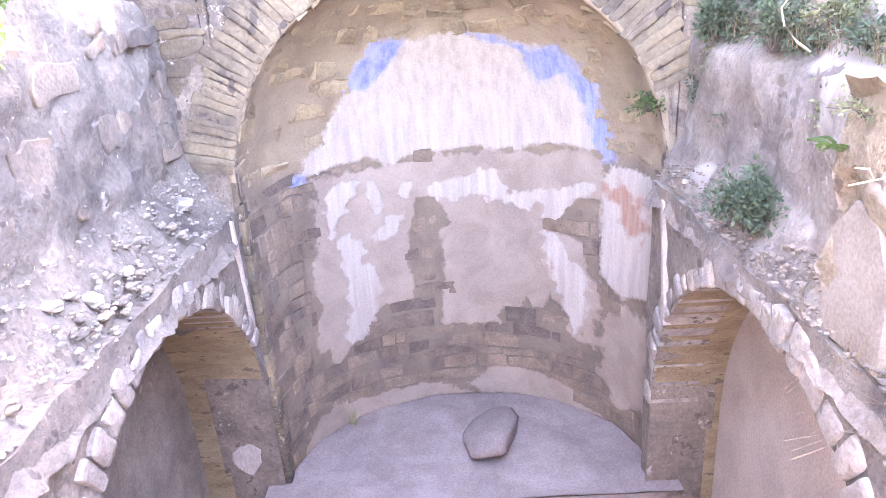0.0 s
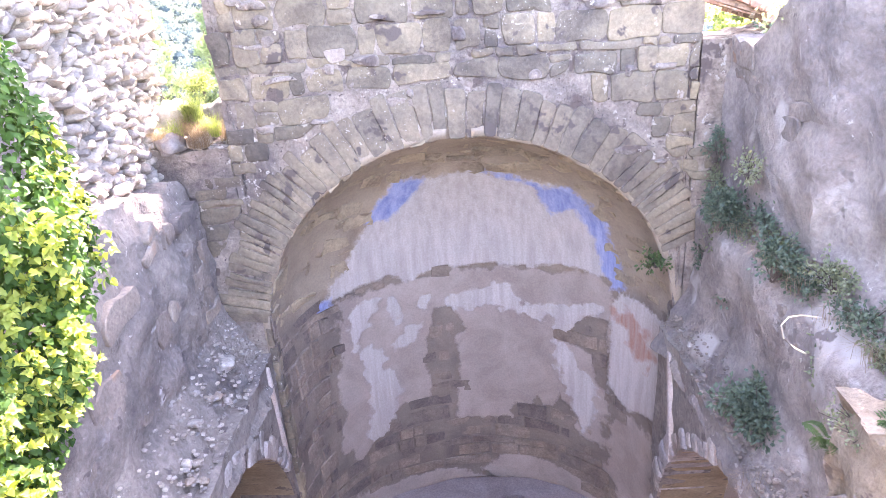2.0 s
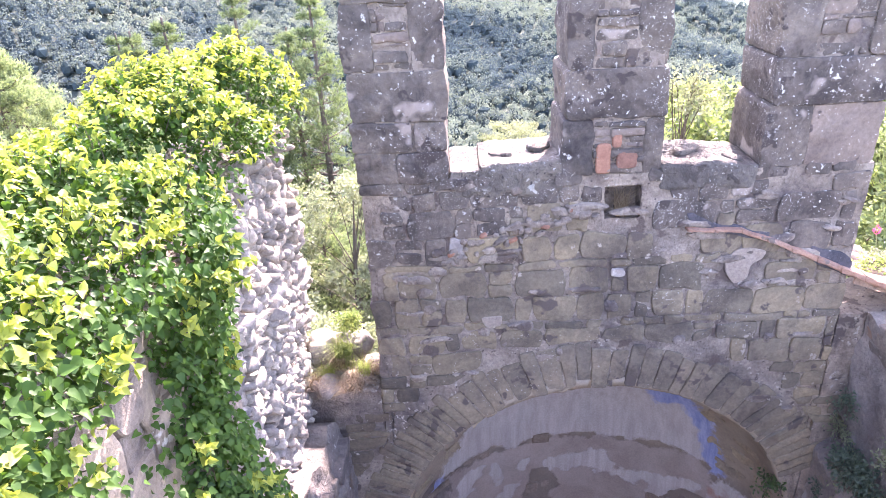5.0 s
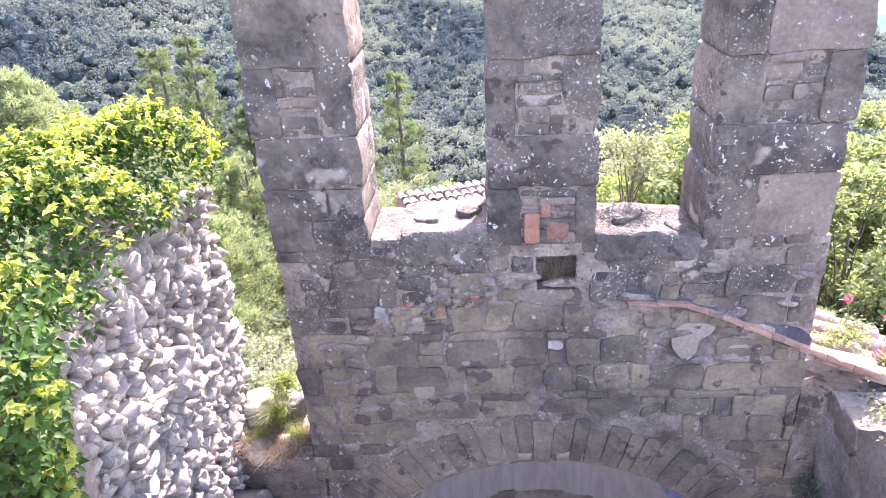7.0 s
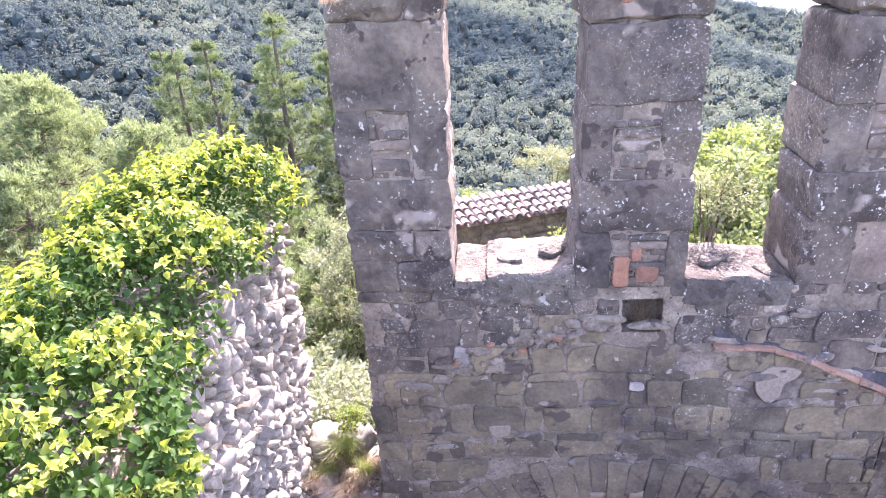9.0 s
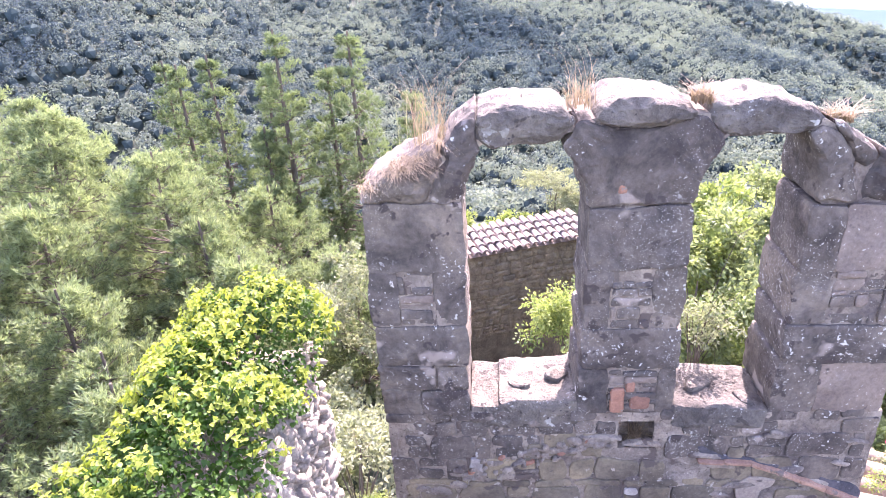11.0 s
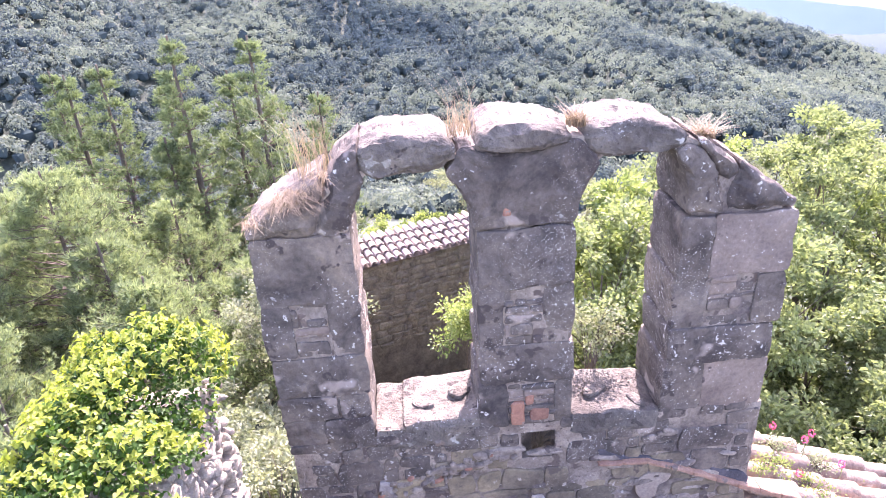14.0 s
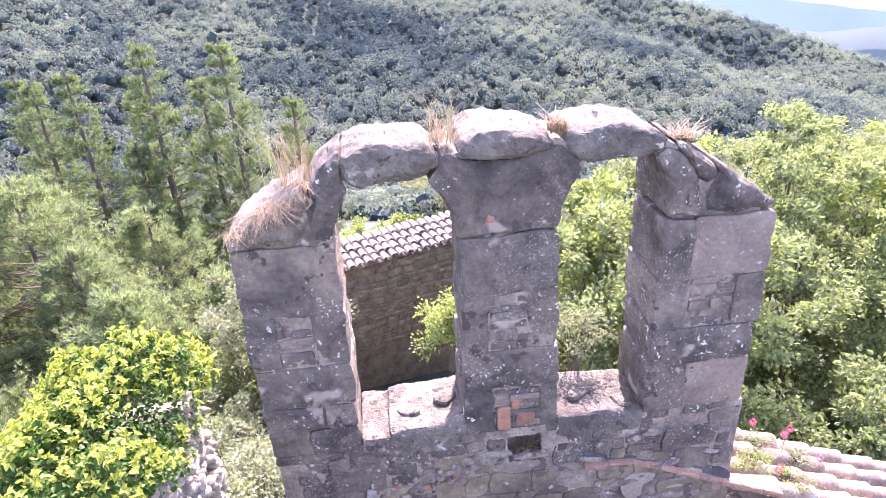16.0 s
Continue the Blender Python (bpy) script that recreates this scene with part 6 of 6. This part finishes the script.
def fern(base, n, ln, seed):
    """Arching fronds, each a midrib with narrow leaflets that are toothed along their length."""
    rng.seed(seed)
    root = tagged(new("fern"), "fresh green fern on the broken vault stub", "fern")
    b0 = Vector(base)
    for _ in range(n):
        L = Leaves()
        a, rise, reach = rnd(0, 2 * math.pi), rnd(0.35, 1.1), ln * rnd(0.7, 1.15)
        d = Vector((math.cos(a), math.sin(a), rise)).normalized()
        side = d.cross(Vector((0, 0, 1))).normalized()
        for k in range(15):
            t = (k + 1) / 16
            c = b0 + d * reach * t - Vector((0, 0, reach * 0.55 * t * t))
            w = reach * 0.34 * math.sin(math.pi * min(0.96, t * 0.78 + 0.18)) * rnd(0.85, 1.1)
            for s in (-1, 1):
                al = (side * s + d * 0.45 - Vector((0, 0, 0.25))).normalized() * w
                L.leaf(c, al, d * reach * 0.022, Vector((0, 0, 0.004)))
                for q in (0.35, 0.6, 0.8):
                    L.leaf(c + al * q, (al.normalized() * 0.6 + d * 0.8).normalized() * w * 0.24, side * 0.004, Vector((0, 0, 0.002)))
                    L.leaf(c + al * q, (al.normalized() * 0.6 - d * 0.8).normalized() * w * 0.24, side * 0.004, Vector((0, 0, 0.002)))
        L.link("frond", M_FERN, root)

fern((1.72, 2.12, 4.36), 9, 0.30, 51)
fern((1.86, 2.42, 4.32), 8, 0.30, 52)
fern((1.66, 1.92, 4.42), 7, 0.26, 53)
fern((1.68, 2.78, 4.00), 5, 0.15, 54)

def twig(pts, r, label, name="twig"):
    bm = bmesh.new()
    tube(bm, pts, r, r * 0.5, 5)
    return tagged(fin(bm, name, M_TWIG), label, "twig")

twig([(1.62, 2.95, 4.36), (1.56, 2.94, 4.40), (1.49, 2.92, 4.47), (1.47, 2.92, 4.54), (1.50, 2.92, 4.58), (1.56, 2.93, 4.58), (1.66, 2.95, 4.55)], 0.005, "bleached twig bent into a hook on the wall")
twig([(1.70, 2.1, 4.12), (1.55, 2.06, 4.10), (1.42, 2.05, 4.08), (1.33, 2.04, 4.07)], 0.0045, "pale dry stick jutting from the vault stub")
twig([(1.41, 2.05, 4.08), (1.38, 2.03, 4.12), (1.33, 2.02, 4.13)], 0.004, "pale dry side shoot of a stick")
twig([(1.70, 1.60, 4.05), (1.70, 1.74, 4.12), (1.70, 1.88, 4.17), (1.70, 1.93, 4.28), (1.70, 2.0, 4.38)], 0.006, "bleached dry flower stalk on the vault stub")
twig([(1.70, 1.90, 4.19), (1.70, 2.0, 4.15), (1.70, 2.08, 4.13)], 0.005, "bleached side shoot of a dry stalk")
twig([(1.70, 1.91, 4.26), (1.70, 1.85, 4.31), (1.70, 1.83, 4.37), (1.70, 1.87, 4.41)], 0.005, "bleached hooked shoot of a dry stalk")
stalk = twig([(1.70, 2.25, 4.35), (1.68, 2.27, 4.50), (1.65, 2.29, 4.66)], 0.003, "dry flower stalk with withered pale heads", "dry_flower")
for i in range(11):
    a = i * 1.14
    bm = bmesh.new()
    tube(bm, [(1.65, 2.29, 4.58 + 0.01 * i), (1.65 + 0.05 * math.cos(a), 2.29 + 0.05 * math.sin(a), 4.66 + 0.012 * i)], 0.0015, 0.001, 4)
    blob(bm, (1.65 + 0.055 * math.cos(a), 2.29 + 0.055 * math.sin(a), 4.67 + 0.012 * i), (0.012, 0.012, 0.018), 0, i * 1.1)
    part("flower_head", bm, M_TWIG, stalk)

def valerian(base, h, seed):
    rng.seed(seed)
    root = tagged(new("pink_flower"), "pink valerian flower on a thin stem by the roof", "flower")
    bm = bmesh.new()
    b0 = Vector(base)
    tip = b0 + Vector((rnd(-0.05, 0.05), rnd(-0.03, 0.03), h))
    tube(bm, [b0, b0.lerp(tip, 0.5) + Vector((0.015, 0, 0)), tip], 0.004, 0.003, 4)
    part("stem", bm, M_OLIVE, root)
    L = Leaves()
    for _ in range(45):
        d = rand_dir()
        L.leaf(tip + Vector((d.x * 0.018, d.y * 0.018, d.z * 0.032)), d * 0.014, d.orthogonal().normalized() * 0.008, d * 0.002)
    L.link("blossom", M_PINK, root)

for i, p in enumerate(((2.35, FY + 0.55, 5.62), (2.62, FY + 0.5, 5.50), (2.70, FY + 0.62, 5.50), (2.45, FY + 0.25, 5.45), (2.95, FY + 0.4, 5.35))):
    valerian(p, 0.30 - 0.03 * i, 60 + i)

def boulder(name, c, size, label, material=None, seed=1.0, rough=0.5):
    bm = bmesh.new()
    blob(bm, c, size, seed, seed * 2.7, rough, 3)
    return tagged(fin(bm, name, material or M_RUBBLE, smooth="soft"), label, "stone")

boulder("fallen_stone", (0.34, 5.86, 0.44), (0.9, 0.5, 0.24), "rounded fallen block on the apse floor", M_FLOOR, 1.3, 0.22)
for i, (c, s) in enumerate((((-2.12, FY + 0.05, 4.98), (0.22, 0.2, 0.14)), ((-1.92, FY + 0.1, 4.99), (0.16, 0.2, 0.12)), ((-1.86, FY + 0.4, 5.12), (0.16, 0.16, 0.2)), ((-2.2, FY + 0.42, 5.1), (0.26, 0.24, 0.3)), ((-1.98, FY + 0.5, 5.05), (0.3, 0.2, 0.24)))):
    boulder("loose_stone", c, s, "sunlit loose stone on the broken wall corner", None, 2 + i)

def ledge_debris(sign, x0, slope, z0, seed, n):
    rng.seed(seed)
    for i in range(n):
        y, u = rnd(1.2, 5.0), rng.random()
        s = rnd(0.025, 0.085) if rng.random() < 0.9 else rnd(0.09, 0.15)
        boulder("debris_stone", (sign * (x0 + 0.2 * u), y, z0 + 0.12 + slope * u * 0.2), (s, s * rnd(1, 1.7), s * 0.6), "pale broken stone lying on the ledge", M_RUBBLE if rng.random() < 0.6 else M_SIDESTONE, i * 0.7)

ledge_debris(-1, 1.70, 1.3, 3.02, 71, 46)
ledge_debris(1, 1.72, 1.2, 3.12, 72, 26)

def gravel(sign, x0, x1, z0, z1, y0, y1, n, seed, material, label):
    """Small rubble strewn over a sloping ledge."""
    rng.seed(seed)
    L = Leaves()
    for _ in range(n):
        u = rng.random() ** 1.3
        s = rnd(0.005, 0.022)
        L.ball(Vector((sign * (x0 + (x1 - x0) * u), rnd(y0, y1), z0 + (z1 - z0) * u + 0.01)), s, s * 0.6)
    return tagged(L.link("rubble", material), label, "rubble", kind="stuff")

gravel(-1, 1.66, 1.98, 3.10, 3.52, 1.0, 5.2, 620, 91, M_RUBBLEHEAP, "pale rubble strewn over the ledge")
gravel(1, 1.68, 1.9, 3.20, 3.5, 1.0, 5.2, 900, 92, M_SIDESTONE, "brown rubble strewn over the ledge")
gravel(-1, 1.7, 2.3, 4.93, 4.97, FY, FY + 0.5, 200, 93, M_RUBBLE, "pale rubble on the broken wall corner")
